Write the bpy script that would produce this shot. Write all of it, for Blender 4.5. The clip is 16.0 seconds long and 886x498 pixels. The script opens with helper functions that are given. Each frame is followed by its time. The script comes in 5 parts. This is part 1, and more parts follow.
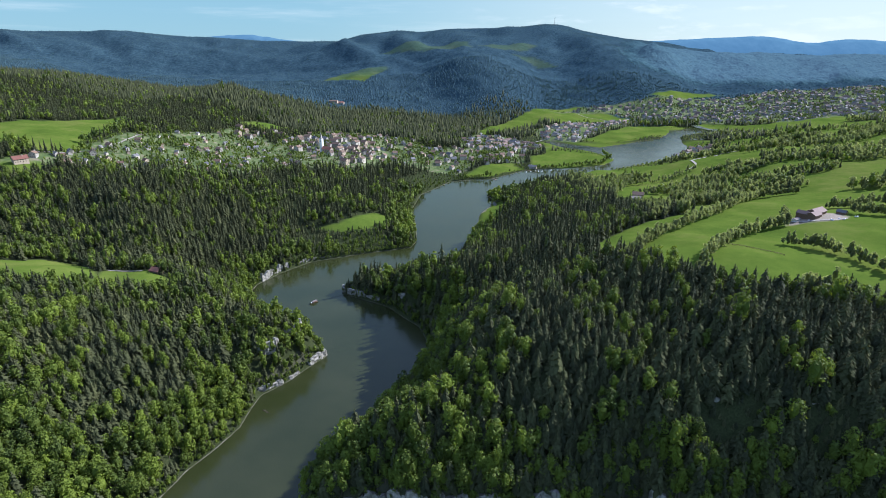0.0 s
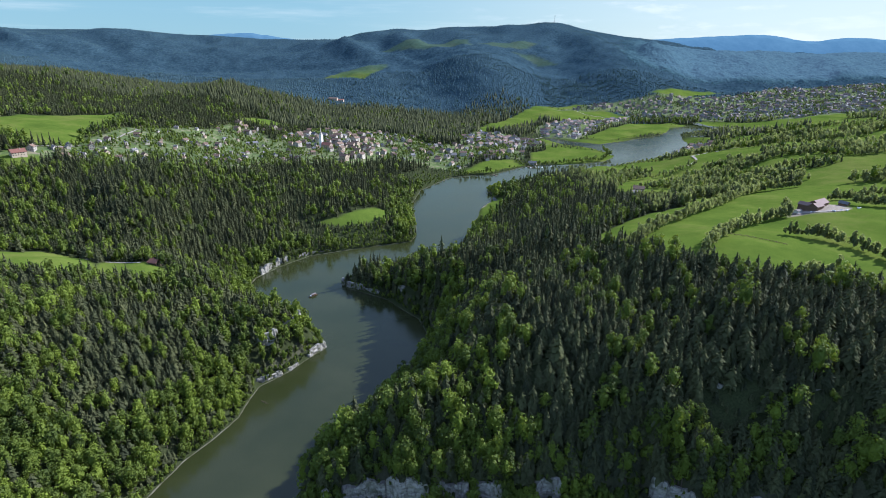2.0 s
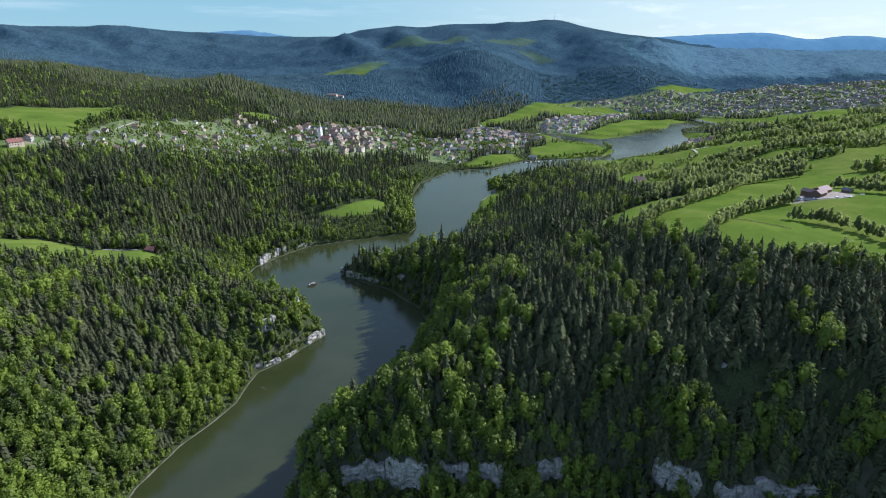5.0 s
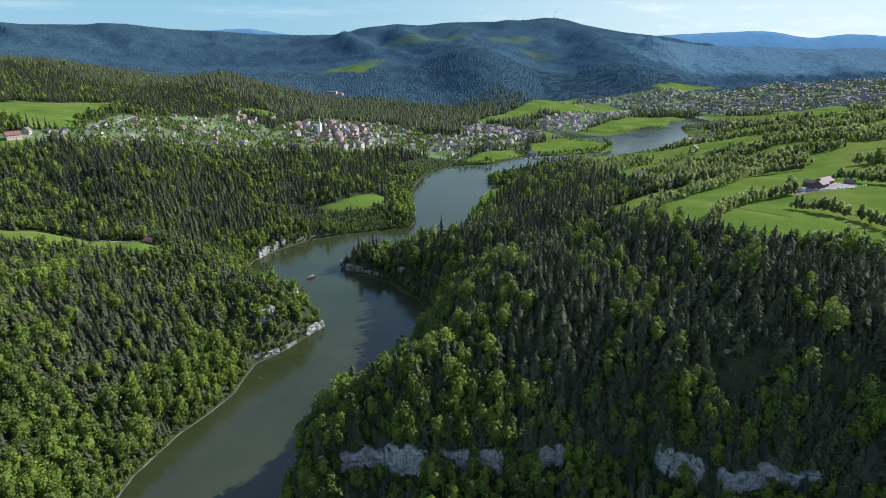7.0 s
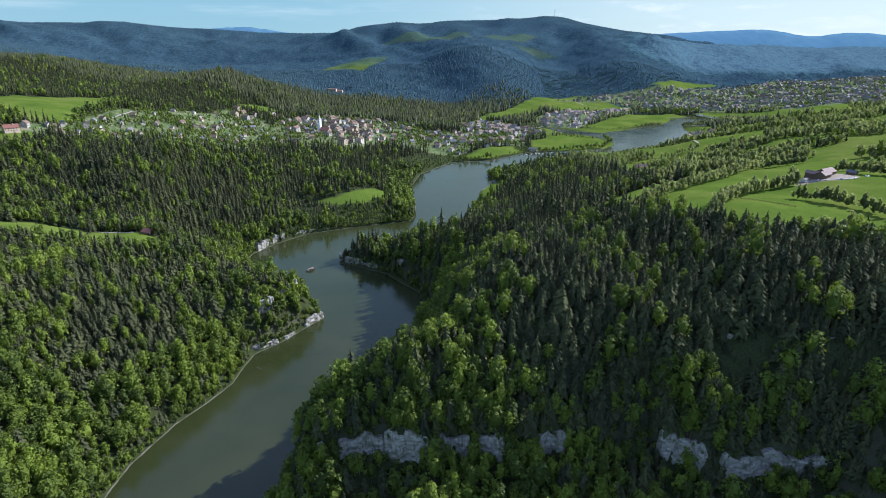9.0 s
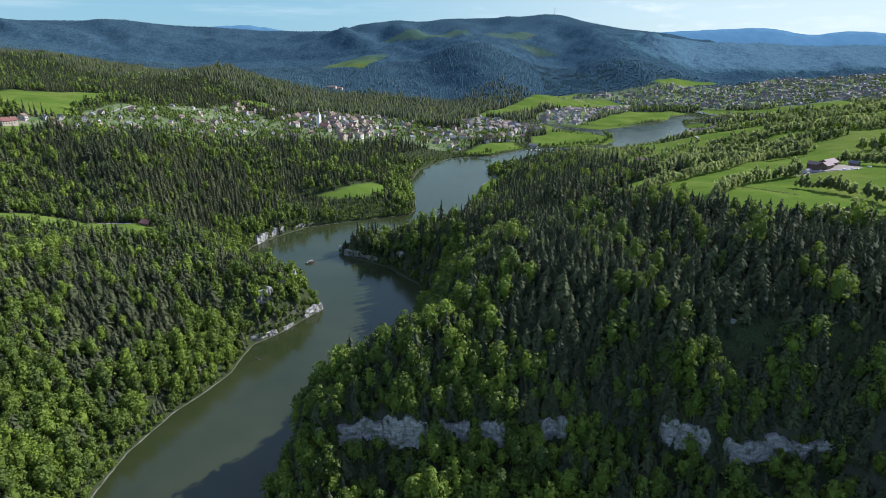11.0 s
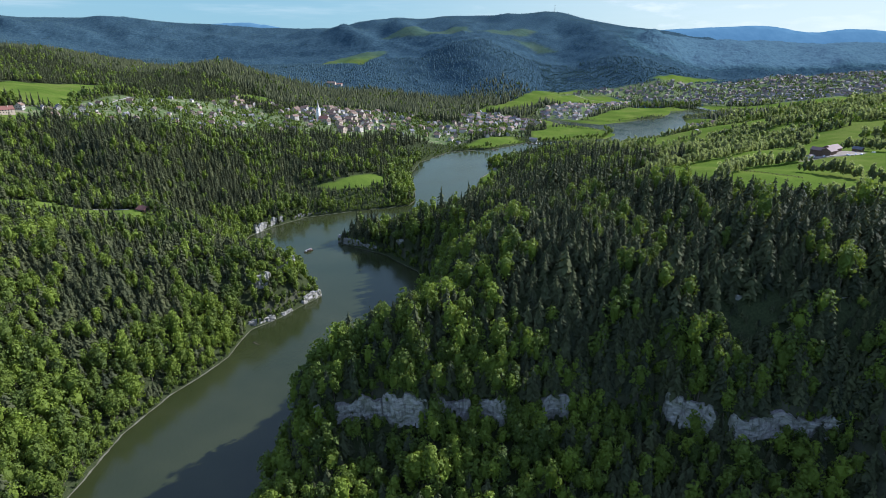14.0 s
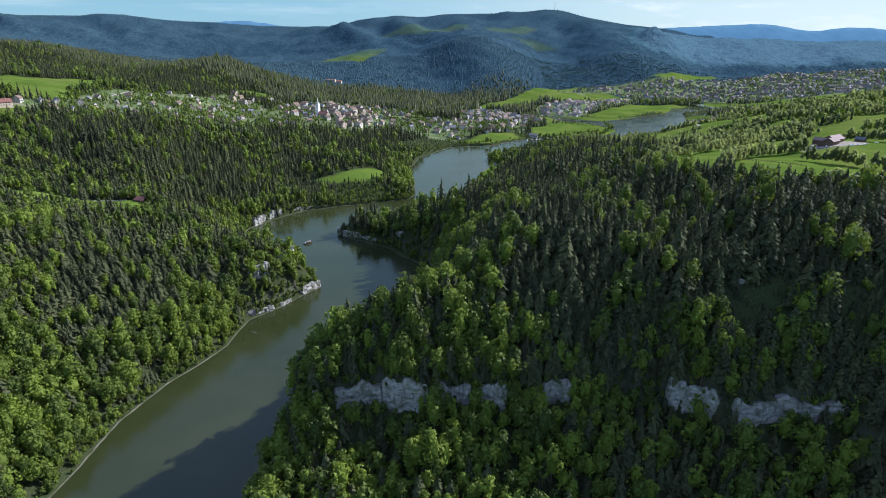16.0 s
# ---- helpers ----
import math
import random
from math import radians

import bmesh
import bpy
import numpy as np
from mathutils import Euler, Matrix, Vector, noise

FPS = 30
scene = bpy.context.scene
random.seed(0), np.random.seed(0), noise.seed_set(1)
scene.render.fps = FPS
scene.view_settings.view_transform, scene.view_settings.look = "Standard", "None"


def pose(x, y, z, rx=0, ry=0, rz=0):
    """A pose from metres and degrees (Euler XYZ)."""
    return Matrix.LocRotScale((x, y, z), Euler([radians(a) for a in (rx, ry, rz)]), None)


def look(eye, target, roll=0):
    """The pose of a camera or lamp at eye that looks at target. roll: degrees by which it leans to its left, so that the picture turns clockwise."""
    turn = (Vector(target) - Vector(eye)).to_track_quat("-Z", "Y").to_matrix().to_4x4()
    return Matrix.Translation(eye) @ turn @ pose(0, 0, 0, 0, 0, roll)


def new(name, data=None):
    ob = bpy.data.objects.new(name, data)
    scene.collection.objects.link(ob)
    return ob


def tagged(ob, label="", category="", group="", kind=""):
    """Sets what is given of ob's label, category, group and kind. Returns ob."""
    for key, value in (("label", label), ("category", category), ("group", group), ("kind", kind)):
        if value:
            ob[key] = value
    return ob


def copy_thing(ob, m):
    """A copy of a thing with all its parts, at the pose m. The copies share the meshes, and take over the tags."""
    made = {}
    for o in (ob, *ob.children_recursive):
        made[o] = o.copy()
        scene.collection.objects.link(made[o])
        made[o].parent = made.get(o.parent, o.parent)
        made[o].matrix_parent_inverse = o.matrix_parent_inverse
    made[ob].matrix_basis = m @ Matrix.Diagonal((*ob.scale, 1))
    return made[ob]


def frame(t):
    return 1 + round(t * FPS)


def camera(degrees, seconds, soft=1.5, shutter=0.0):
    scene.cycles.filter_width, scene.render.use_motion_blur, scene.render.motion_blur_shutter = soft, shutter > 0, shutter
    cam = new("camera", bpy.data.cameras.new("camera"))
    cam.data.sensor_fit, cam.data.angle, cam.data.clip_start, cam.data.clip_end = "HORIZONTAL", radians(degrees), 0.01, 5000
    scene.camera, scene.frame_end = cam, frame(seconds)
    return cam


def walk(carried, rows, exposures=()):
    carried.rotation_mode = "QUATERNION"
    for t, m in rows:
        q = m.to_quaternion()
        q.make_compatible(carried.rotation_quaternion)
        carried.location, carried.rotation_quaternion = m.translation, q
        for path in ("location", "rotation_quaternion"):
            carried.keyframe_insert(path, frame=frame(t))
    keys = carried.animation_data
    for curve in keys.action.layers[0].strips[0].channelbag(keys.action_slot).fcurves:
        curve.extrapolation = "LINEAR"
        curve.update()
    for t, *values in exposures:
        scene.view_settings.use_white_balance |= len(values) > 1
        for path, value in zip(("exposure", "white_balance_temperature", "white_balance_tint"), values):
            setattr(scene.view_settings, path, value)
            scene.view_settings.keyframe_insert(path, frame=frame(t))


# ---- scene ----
# The camera sinks slowly, straight down, beside the gorge.  Rows: seconds, x, y, z, pitch, roll, yaw.
cam = camera(78.47, 16.0, soft=0.85)
PATH = [
    (0.0, -0.00, 0.00, 320.00, -20.348, 0.010, -0.000),
    (2.0, -0.16, 0.07, 310.06, -20.379, -0.012, -0.014),
    (4.0, -0.32, 0.14, 300.07, -20.410, -0.034, -0.028),
    (6.0, -0.47, 0.21, 290.02, -20.441, -0.055, -0.043),
    (8.0, -0.63, 0.28, 279.92, -20.472, -0.077, -0.057),
    (10.0, -0.79, 0.35, 269.77, -20.504, -0.099, -0.071),
    (12.0, -0.95, 0.42, 259.56, -20.535, -0.121, -0.085),
    (14.0, -1.10, 0.49, 249.30, -20.566, -0.143, -0.100),
    (16.0, -1.26, 0.56, 238.98, -20.597, -0.164, -0.114),
]
EXPOSURES = [(0.0, 0.78, 5200, 18), (16.0, 0.74, 5200, 18)]
walk(cam, [(t, pose(x, y, z, 90 + pitch, roll, yaw)) for t, x, y, z, pitch, roll, yaw in PATH], EXPOSURES)


# ---- light: late sun from ahead and to the right, clear sky with thin cloud ----
SUN = Vector((0.736, 0.359, 0.574)).normalized()
sun_data = bpy.data.lights.new("sun", "SUN")
sun_data.energy, sun_data.angle, sun_data.color = 5.2, radians(0.7), (1.0, 0.92, 0.78)
sun = new("sun", sun_data)
sun.matrix_world = look((0, 0, 900), Vector((0, 0, 900)) - SUN)

world = bpy.data.worlds.new("world")
scene.world = world
world.use_nodes = True
wn, wl = world.node_tree.nodes, world.node_tree.links
wn.clear()
sky = wn.new("ShaderNodeTexSky")
sky.sky_type, sky.sun_disc = "NISHITA", False
sky.sun_elevation, sky.sun_rotation = math.asin(SUN.z), math.atan2(SUN.x, SUN.y)
sky.altitude, sky.air_density, sky.dust_density, sky.ozone_density = 900, 1.0, 0.05, 2.5
coord = wn.new("ShaderNodeTexCoord")


def sky_node(kind, **settings):
    """A node of the world, with values for its inputs by name."""
    node = wn.new(kind)
    for key, value in settings.items():
        node.inputs[key.replace("_", " ")].default_value = value
    return node


def sky_share(source, low, high):
    """0 to 1 as a value goes from low to high, eased."""
    node = wn.new("ShaderNodeMapRange")
    node.interpolation_type = "SMOOTHSTEP"
    node.inputs["From Min"].default_value, node.inputs["From Max"].default_value = low, high
    wl.new(source, node.inputs["Value"])
    return node.outputs["Result"]


def sky_mix(fac, a, b):
    node = wn.new("ShaderNodeMixRGB")
    for socket, v in (("Fac", fac), ("Color1", a), ("Color2", b)):
        if isinstance(v, float):
            node.inputs[socket].default_value = v
        elif isinstance(v, tuple):
            node.inputs[socket].default_value = (*v, 1)
        else:
            wl.new(v, node.inputs[socket])
    return node.outputs["Color"]


# Air: pale teal low down, whiter towards the sun, deeper blue overhead.
axes_ = wn.new("ShaderNodeSeparateXYZ")
wl.new(coord.outputs["Generated"], axes_.inputs["Vector"])
sunward = wn.new("ShaderNodeVectorMath")
sunward.operation = "DOT_PRODUCT"
sunward.inputs[1].default_value = Vector((SUN.x, SUN.y, 0)).normalized()
wl.new(coord.outputs["Generated"], sunward.inputs[0])
air = sky_mix(sky_share(sunward.outputs["Value"], 0.15, 1.05), (2.35, 3.85, 3.75), (5.9, 6.2, 4.8))
air = sky_mix(sky_share(axes_.outputs["Z"], 0.16, 0.8), air, (3.7, 4.5, 7.0))
# Thin cloud: long streaks and a few small heaps low over the hills.
stretch = sky_node("ShaderNodeMapping", Scale=(2.2, 2.2, 26.0))
cloud = sky_node("ShaderNodeTexNoise", Scale=1.6, Detail=7.0, Roughness=0.6)
wl.new(coord.outputs["Generated"], stretch.inputs["Vector"])
wl.new(stretch.outputs["Vector"], cloud.inputs["Vector"])
heaps = sky_node("ShaderNodeMapping", Scale=(5.0, 5.0, 22.0), Location=(0.7, 0.2, 0.4))
puffs = sky_node("ShaderNodeTexNoise", Scale=1.7, Detail=6.0, Roughness=0.55)
wl.new(coord.outputs["Generated"], heaps.inputs["Vector"])
wl.new(heaps.outputs["Vector"], puffs.inputs["Vector"])
streaks = wn.new("ShaderNodeMath")
streaks.operation = "MULTIPLY"
streaks.inputs[1].default_value = 0.45
wl.new(sky_share(cloud.outputs["Fac"], 0.50, 0.78), streaks.inputs[0])
veiled = sky_mix(streaks.outputs["Value"], air, (5.6, 6.1, 5.2))
heaped = wn.new("ShaderNodeMath")
heaped.operation = "MULTIPLY"
wl.new(sky_share(puffs.outputs["Fac"], 0.54, 0.68), heaped.inputs[0])
wl.new(sky_share(sunward.outputs["Value"], 0.40, 0.75), heaped.inputs[1])
veiled = sky_mix(heaped.outputs["Value"], veiled, (6.2, 6.4, 5.4))
mixed = sky_mix(0.88, sky.outputs["Color"], veiled)
back = wn.new("ShaderNodeBackground")
back.inputs["Strength"].default_value = 0.085
wout = wn.new("ShaderNodeOutputWorld")
wl.new(mixed, back.inputs["Color"])
wl.new(back.outputs["Background"], wout.inputs["Surface"])


# ---- materials ----
def graph(name):
    m = bpy.data.materials.new(name)
    m.use_nodes = True
    n = m.node_tree.nodes
    n.clear()
    return m, n, m.node_tree.links


def noise_tex(n, l, scale, detail=4.0, vector=None, rough_=0.55):
    """Noise over world position, in metres: scale is one over the size."""
    t = n.new("ShaderNodeTexNoise")
    t.inputs["Scale"].default_value, t.inputs["Detail"].default_value, t.inputs["Roughness"].default_value = scale, detail, rough_
    if vector is None:
        g = n.new("ShaderNodeNewGeometry")
        vector = g.outputs["Position"]
    l.new(vector, t.inputs["Vector"])
    return t.outputs["Fac"]


def ramp(n, l, fac, *stops):
    r = n.new("ShaderNodeValToRGB")
    e = r.color_ramp.elements
    while len(e) < len(stops):
        e.new(0.5)
    for i, (p, c) in enumerate(stops):
        e[i].position, e[i].color = p, (*c, 1)
    l.new(fac, r.inputs["Fac"])
    return r.outputs["Color"]


def mix(n, l, fac, a, b, mode="MIX"):
    m = n.new("ShaderNodeMixRGB")
    m.blend_type = mode
    for socket, v in (("Fac", fac), ("Color1", a), ("Color2", b)):
        if isinstance(v, (int, float)):
            m.inputs[socket].default_value = v
        elif isinstance(v, tuple):
            m.inputs[socket].default_value = (*v, 1)
        else:
            l.new(v, m.inputs[socket])
    return m.outputs["Color"]


def maths(n, l, op, a, b=0.0):
    m = n.new("ShaderNodeMath")
    m.operation = op
    for i, v in enumerate((a, b)):
        if isinstance(v, (int, float)):
            m.inputs[i].default_value = v
        else:
            l.new(v, m.inputs[i])
    return m.outputs["Value"]


def attribute(n, name):
    a = n.new("ShaderNodeAttribute")
    a.attribute_name = name
    return a.outputs["Fac"]


def finish(m, n, l, color, roughness=0.8, bump=None, strength=0.3, distance=0.1, specular=0.3, metallic=0.0):
    b = n.new("ShaderNodeBsdfPrincipled")
    if isinstance(color, tuple):
        b.inputs["Base Color"].default_value = (*color, 1)
    else:
        l.new(color, b.inputs["Base Color"])
    if isinstance(roughness, (int, float)):
        b.inputs["Roughness"].default_value = roughness
    else:
        l.new(roughness, b.inputs["Roughness"])
    b.inputs["Specular IOR Level"].default_value, b.inputs["Metallic"].default_value = specular, metallic
    if bump is not None:
        u = n.new("ShaderNodeBump")
        u.inputs["Strength"].default_value, u.inputs["Distance"].default_value = strength, distance
        l.new(bump, u.inputs["Height"])
        l.new(u.outputs["Normal"], b.inputs["Normal"])
    o = n.new("ShaderNodeOutputMaterial")
    l.new(b.outputs["BSDF"], o.inputs["Surface"])
    return m


def foliage(name, dark, light, single=False, translucent=0.35, spots=1.1, relief=0.6, gloss=0.2):
    """Leaves or needles; tone differs from tree to tree."""
    m, n, l = graph(name)
    if single:
        o = n.new("ShaderNodeObjectInfo")
        tone = o.outputs["Random"]
    else:
        tone = attribute(n, "tone")
    grain = noise_tex(n, l, spots, 4.0)
    t = maths(n, l, "ADD", maths(n, l, "MULTIPLY", tone, 0.58), maths(n, l, "MULTIPLY", grain, 0.50))
    color = ramp(n, l, t, (0.15, dark), (0.85, light))
    d, tr, s = n.new("ShaderNodeBsdfPrincipled"), n.new("ShaderNodeBsdfTranslucent"), n.new("ShaderNodeMixShader")
    l.new(color, d.inputs["Base Color"])
    d.inputs["Roughness"].default_value, d.inputs["Specular IOR Level"].default_value = 0.62, gloss
    bumpy = n.new("ShaderNodeBump")
    bumpy.inputs["Strength"].default_value, bumpy.inputs["Distance"].default_value = 0.6, relief
    l.new(grain, bumpy.inputs["Height"])
    l.new(bumpy.outputs["Normal"], d.inputs["Normal"])
    l.new(bumpy.outputs["Normal"], tr.inputs["Normal"])
    warm = mix(n, l, 1.0, color, (1.2, 1.15, 0.6), "MULTIPLY")
    l.new(warm, tr.inputs["Color"])
    s.inputs["Fac"].default_value = translucent
    l.new(d.outputs["BSDF"], s.inputs[1])
    l.new(tr.outputs["BSDF"], s.inputs[2])
    o = n.new("ShaderNodeOutputMaterial")
    l.new(s.outputs["Shader"], o.inputs["Surface"])
    return m


BEECH = ((0.042, 0.064, 0.016), (0.178, 0.236, 0.025))
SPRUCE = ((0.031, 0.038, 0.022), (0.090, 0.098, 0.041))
PALE = ((0.150, 0.178, 0.098), (0.238, 0.280, 0.150))
M_BEECH, M_BEECH_ONE = foliage("beech_leaves", *BEECH), foliage("beech_leaves_one", *BEECH, single=True)
M_SPRUCE, M_SPRUCE_ONE = foliage("spruce_needles", *SPRUCE, translucent=0.15, spots=1.8, gloss=0.03), foliage("spruce_needles_one", *SPRUCE, single=True, translucent=0.15, spots=1.8, gloss=0.03)
M_PALE = foliage("budding_leaves", *PALE, translucent=0.75, relief=0.3)
# Distant trees: the blue of the haze is mixed into their base colour.
M_HAZED_SPRUCE = foliage("hazed_spruce_needles", (0.038, 0.066, 0.074), (0.062, 0.100, 0.108), translucent=0.05, spots=0.03, gloss=0.0)
M_HAZED_BEECH = foliage("hazed_leaves", (0.042, 0.078, 0.076), (0.080, 0.120, 0.100), translucent=0.1, spots=0.03, gloss=0.0)


def haze_glow_material(name, dark, light, glow, scale, fading=False):
    """Far wooded country; a blue emission paints the bright air in front of it."""
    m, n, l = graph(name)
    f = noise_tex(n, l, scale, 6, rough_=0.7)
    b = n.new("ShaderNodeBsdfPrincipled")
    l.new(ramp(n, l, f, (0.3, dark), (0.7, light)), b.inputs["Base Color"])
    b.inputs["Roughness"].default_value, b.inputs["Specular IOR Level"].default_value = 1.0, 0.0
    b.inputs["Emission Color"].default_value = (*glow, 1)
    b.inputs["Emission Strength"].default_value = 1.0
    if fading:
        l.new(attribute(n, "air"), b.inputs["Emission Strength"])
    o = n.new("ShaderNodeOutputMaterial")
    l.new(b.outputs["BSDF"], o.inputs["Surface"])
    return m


M_HAZE_GLOW = haze_glow_material("haze_glow_country", (0.03, 0.06, 0.07), (0.06, 0.10, 0.11), (0.050, 0.105, 0.165), 0.012)
M_HAZE_WOODS = haze_glow_material("haze_glow_woods", (0.020, 0.048, 0.060), (0.056, 0.098, 0.105), (0.036, 0.053, 0.068), 0.05, True)


def bark_material(name, dark, light):
    m, n, l = graph(name)
    f = noise_tex(n, l, 2.5, 5)
    return finish(m, n, l, ramp(n, l, f, (0.3, dark), (0.7, light)), 0.9, f, 0.5, 0.05)


M_BARK = bark_material("bark", (0.055, 0.042, 0.03), (0.15, 0.12, 0.09))


def ground_material():
    """Forest litter, meadow grass, village gardens and a pale stony rim at the water; bare rock where it is steep; far
    treetops with a painted haze tint.
    """
    m, n, l = graph("ground")
    big, mid, fine = noise_tex(n, l, 0.012, 3), noise_tex(n, l, 0.09, 5), noise_tex(n, l, 0.9, 4)
    litter = ramp(n, l, fine, (0.3, (0.022, 0.030, 0.012)), (0.7, (0.050, 0.058, 0.024)))
    grass = ramp(n, l, maths(n, l, "ADD", maths(n, l, "MULTIPLY", big, 0.7), maths(n, l, "MULTIPLY", mid, 0.3)),
                 (0.34, (0.056, 0.090, 0.014)), (0.5, (0.084, 0.120, 0.018)), (0.66, (0.126, 0.140, 0.032)))
    grass = mix(n, l, 0.25, grass, ramp(n, l, fine, (0.3, (0.042, 0.076, 0.008)), (0.7, (0.105, 0.145, 0.020))))
    garden = ramp(n, l, mid, (0.35, (0.066, 0.096, 0.034)), (0.52, (0.100, 0.128, 0.048)), (0.66, (0.19, 0.17, 0.11)))
    rock = ramp(n, l, mid, (0.35, (0.11, 0.095, 0.07)), (0.65, (0.25, 0.225, 0.18)))
    c = mix(n, l, attribute(n, "meadow"), litter, grass)
    c = mix(n, l, attribute(n, "garden"), c, garden)
    c = mix(n, l, attribute(n, "dirt"), c, ramp(n, l, fine, (0.3, (0.20, 0.17, 0.125)), (0.7, (0.34, 0.29, 0.23))))
    place = n.new("ShaderNodeNewGeometry")
    tilt = n.new("ShaderNodeSeparateXYZ")
    l.new(place.outputs["Normal"], tilt.inputs["Vector"])
    c = mix(n, l, maths(n, l, "LESS_THAN", tilt.outputs["Z"], 0.52), c, mix(n, l, 0.8, rock, litter))
    # far treetop colour, with the blue of distant haze mixed in
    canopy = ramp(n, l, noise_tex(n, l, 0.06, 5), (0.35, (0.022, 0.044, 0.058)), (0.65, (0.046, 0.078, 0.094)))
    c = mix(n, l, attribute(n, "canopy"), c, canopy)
    axes = n.new("ShaderNodeSeparateXYZ")
    l.new(place.outputs["Position"], axes.inputs["Vector"])
    wet = maths(n, l, "LESS_THAN", maths(n, l, "ADD", axes.outputs["Z"], maths(n, l, "MULTIPLY", mid, -0.5)), 0.12)
    c = mix(n, l, wet, c, mix(n, l, 0.6, rock, litter))
    return finish(m, n, l, c, 0.95, fine, 0.5, 0.4, specular=0.0)


M_GROUND = ground_material()


def water_material():
    """Green lake water with light wind ripples and smoother lanes."""
    m, n, l = graph("lake_water")
    lanes = noise_tex(n, l, 0.012, 3)
    g = n.new("ShaderNodeNewGeometry")
    s = n.new("ShaderNodeMapping")
    s.inputs["Rotation"].default_value, s.inputs["Scale"].default_value = (0, 0, 0.5), (1, 0.45, 1)
    l.new(g.outputs["Position"], s.inputs["Vector"])
    ripple = noise_tex(n, l, 0.55, 5, s.outputs["Vector"])
    color = ramp(n, l, lanes, (0.35, (0.021, 0.027, 0.008)), (0.65, (0.031, 0.036, 0.013)))
    r = ramp(n, l, lanes, (0.35, (0.10, 0.10, 0.10)), (0.65, (0.20, 0.20, 0.20)))
    return finish(m, n, l, color, r, ripple, 0.3, 0.25, specular=0.25)


M_WATER = water_material()


def rock_material():
    m, n, l = graph("limestone")
    g = n.new("ShaderNodeNewGeometry")
    s = n.new("ShaderNodeMapping")
    s.inputs["Scale"].default_value = (1, 1, 3.0)
    l.new(g.outputs["Position"], s.inputs["Vector"])
    beds = noise_tex(n, l, 0.25, 6, s.outputs["Vector"])
    s2 = n.new("ShaderNodeMapping")
    s2.inputs["Scale"].default_value = (1, 1, 0.22)
    l.new(g.outputs["Position"], s2.inputs["Vector"])
    streak = noise_tex(n, l, 0.55, 4, s2.outputs["Vector"])
    stain = noise_tex(n, l, 0.12, 4)
    c = ramp(n, l, beds, (0.30, (0.19, 0.178, 0.15)), (0.45, (0.28, 0.265, 0.225)), (0.7, (0.38, 0.36, 0.31)))
    c = mix(n, l, ramp(n, l, streak, (0.52, (0, 0, 0)), (0.64, (0.6, 0.6, 0.6))), c, (0.11, 0.104, 0.09))
    c = mix(n, l, ramp(n, l, stain, (0.5, (0, 0, 0)), (0.7, (0.8, 0.8, 0.8))), c, (0.075, 0.080, 0.045))
    return finish(m, n, l, c, 0.95, beds, 0.6, 0.3, specular=0.1)


M_ROCK = rock_material()


def plain_material(name, a, b, scale=1.5, roughness=0.8, metallic=0.0, single=False):
    m, n, l = graph(name)
    f = noise_tex(n, l, scale, 4)
    c = ramp(n, l, f, (0.3, a), (0.7, b))
    if single:
        o = n.new("ShaderNodeObjectInfo")
        v = ramp(n, l, o.outputs["Random"], (0.0, (0.62, 0.62, 0.62)), (1.0, (1.12, 1.08, 1.02)))
        c = mix(n, l, 1.0, c, v, "MULTIPLY")
    return finish(m, n, l, c, roughness, f, 0.15, 0.05, metallic=metallic)


M_WALL = plain_material("rendered_wall", (0.40, 0.37, 0.32), (0.54, 0.50, 0.44), single=True)
M_CREAM = plain_material("cream_wall", (0.44, 0.36, 0.27), (0.55, 0.46, 0.35), single=True)
M_TILE = plain_material("red_roof_tile", (0.25, 0.105, 0.07), (0.34, 0.155, 0.11), 3.0, single=True)
M_BARN = plain_material("faded_barn_tile", (0.155, 0.105, 0.092), (0.225, 0.160, 0.142), 3.0, single=True)
M_BROWN = plain_material("brown_roof_tile", (0.12, 0.080, 0.056), (0.20, 0.135, 0.098), 3.0, single=True)
M_SLATE = plain_material("grey_roof", (0.10, 0.10, 0.105), (0.20, 0.20, 0.205), 3.0, single=True)
M_WOOD = plain_material("weathered_boards", (0.10, 0.065, 0.042), (0.20, 0.13, 0.085), 4.0)
M_METAL = plain_material("sheet_metal_roof", (0.13, 0.11, 0.105), (0.19, 0.165, 0.155), 0.6, 0.95)
M_GLASS = plain_material("window_glass", (0.03, 0.035, 0.04), (0.05, 0.055, 0.06), 1.0, 0.1)
M_WHITE = plain_material("white_paint", (0.70, 0.70, 0.68), (0.82, 0.82, 0.80), 2.0, 0.4)
M_ASPHALT = plain_material("pale_road", (0.21, 0.185, 0.15), (0.31, 0.275, 0.225), 0.8)


# ---- the lie of the land: banks, spot heights, cliffs, meadows ----
# Water's edge in plan (x, y), metres; the gorge runs past the camera and opens into a lake.
LEFT_BANK = [(-330, -420), (-290, -150), (-250, 60), (-226, 190), (-219, 257), (-218, 304), (-206, 347), (-191, 378), (-182, 402),
             (-181, 429), (-179, 450), (-163, 467), (-154, 481), (-144, 499), (-129, 522), (-140, 545), (-185, 585),
             (-240, 640), (-268, 690), (-266, 716), (-247, 757), (-211, 803), (-135, 839), (-54, 869), (-46, 900), (-51, 991), (-65, 1107),
             (-51, 1225), (23, 1356), (129, 1388), (180, 1440), (230, 1491), (346, 1516), (470, 1562), (520, 1640), (500, 1760), (400, 1880)]
FAR_BANK = [(360, 1960), (385, 1998), (450, 1925), (532, 1855), (630, 1924), (823, 2064), (900, 2180), (930, 2270),
            (1010, 2290), (1090, 2250), (1010, 2180), (900, 2085), (850, 1930), (831, 1854), (770, 1740)]
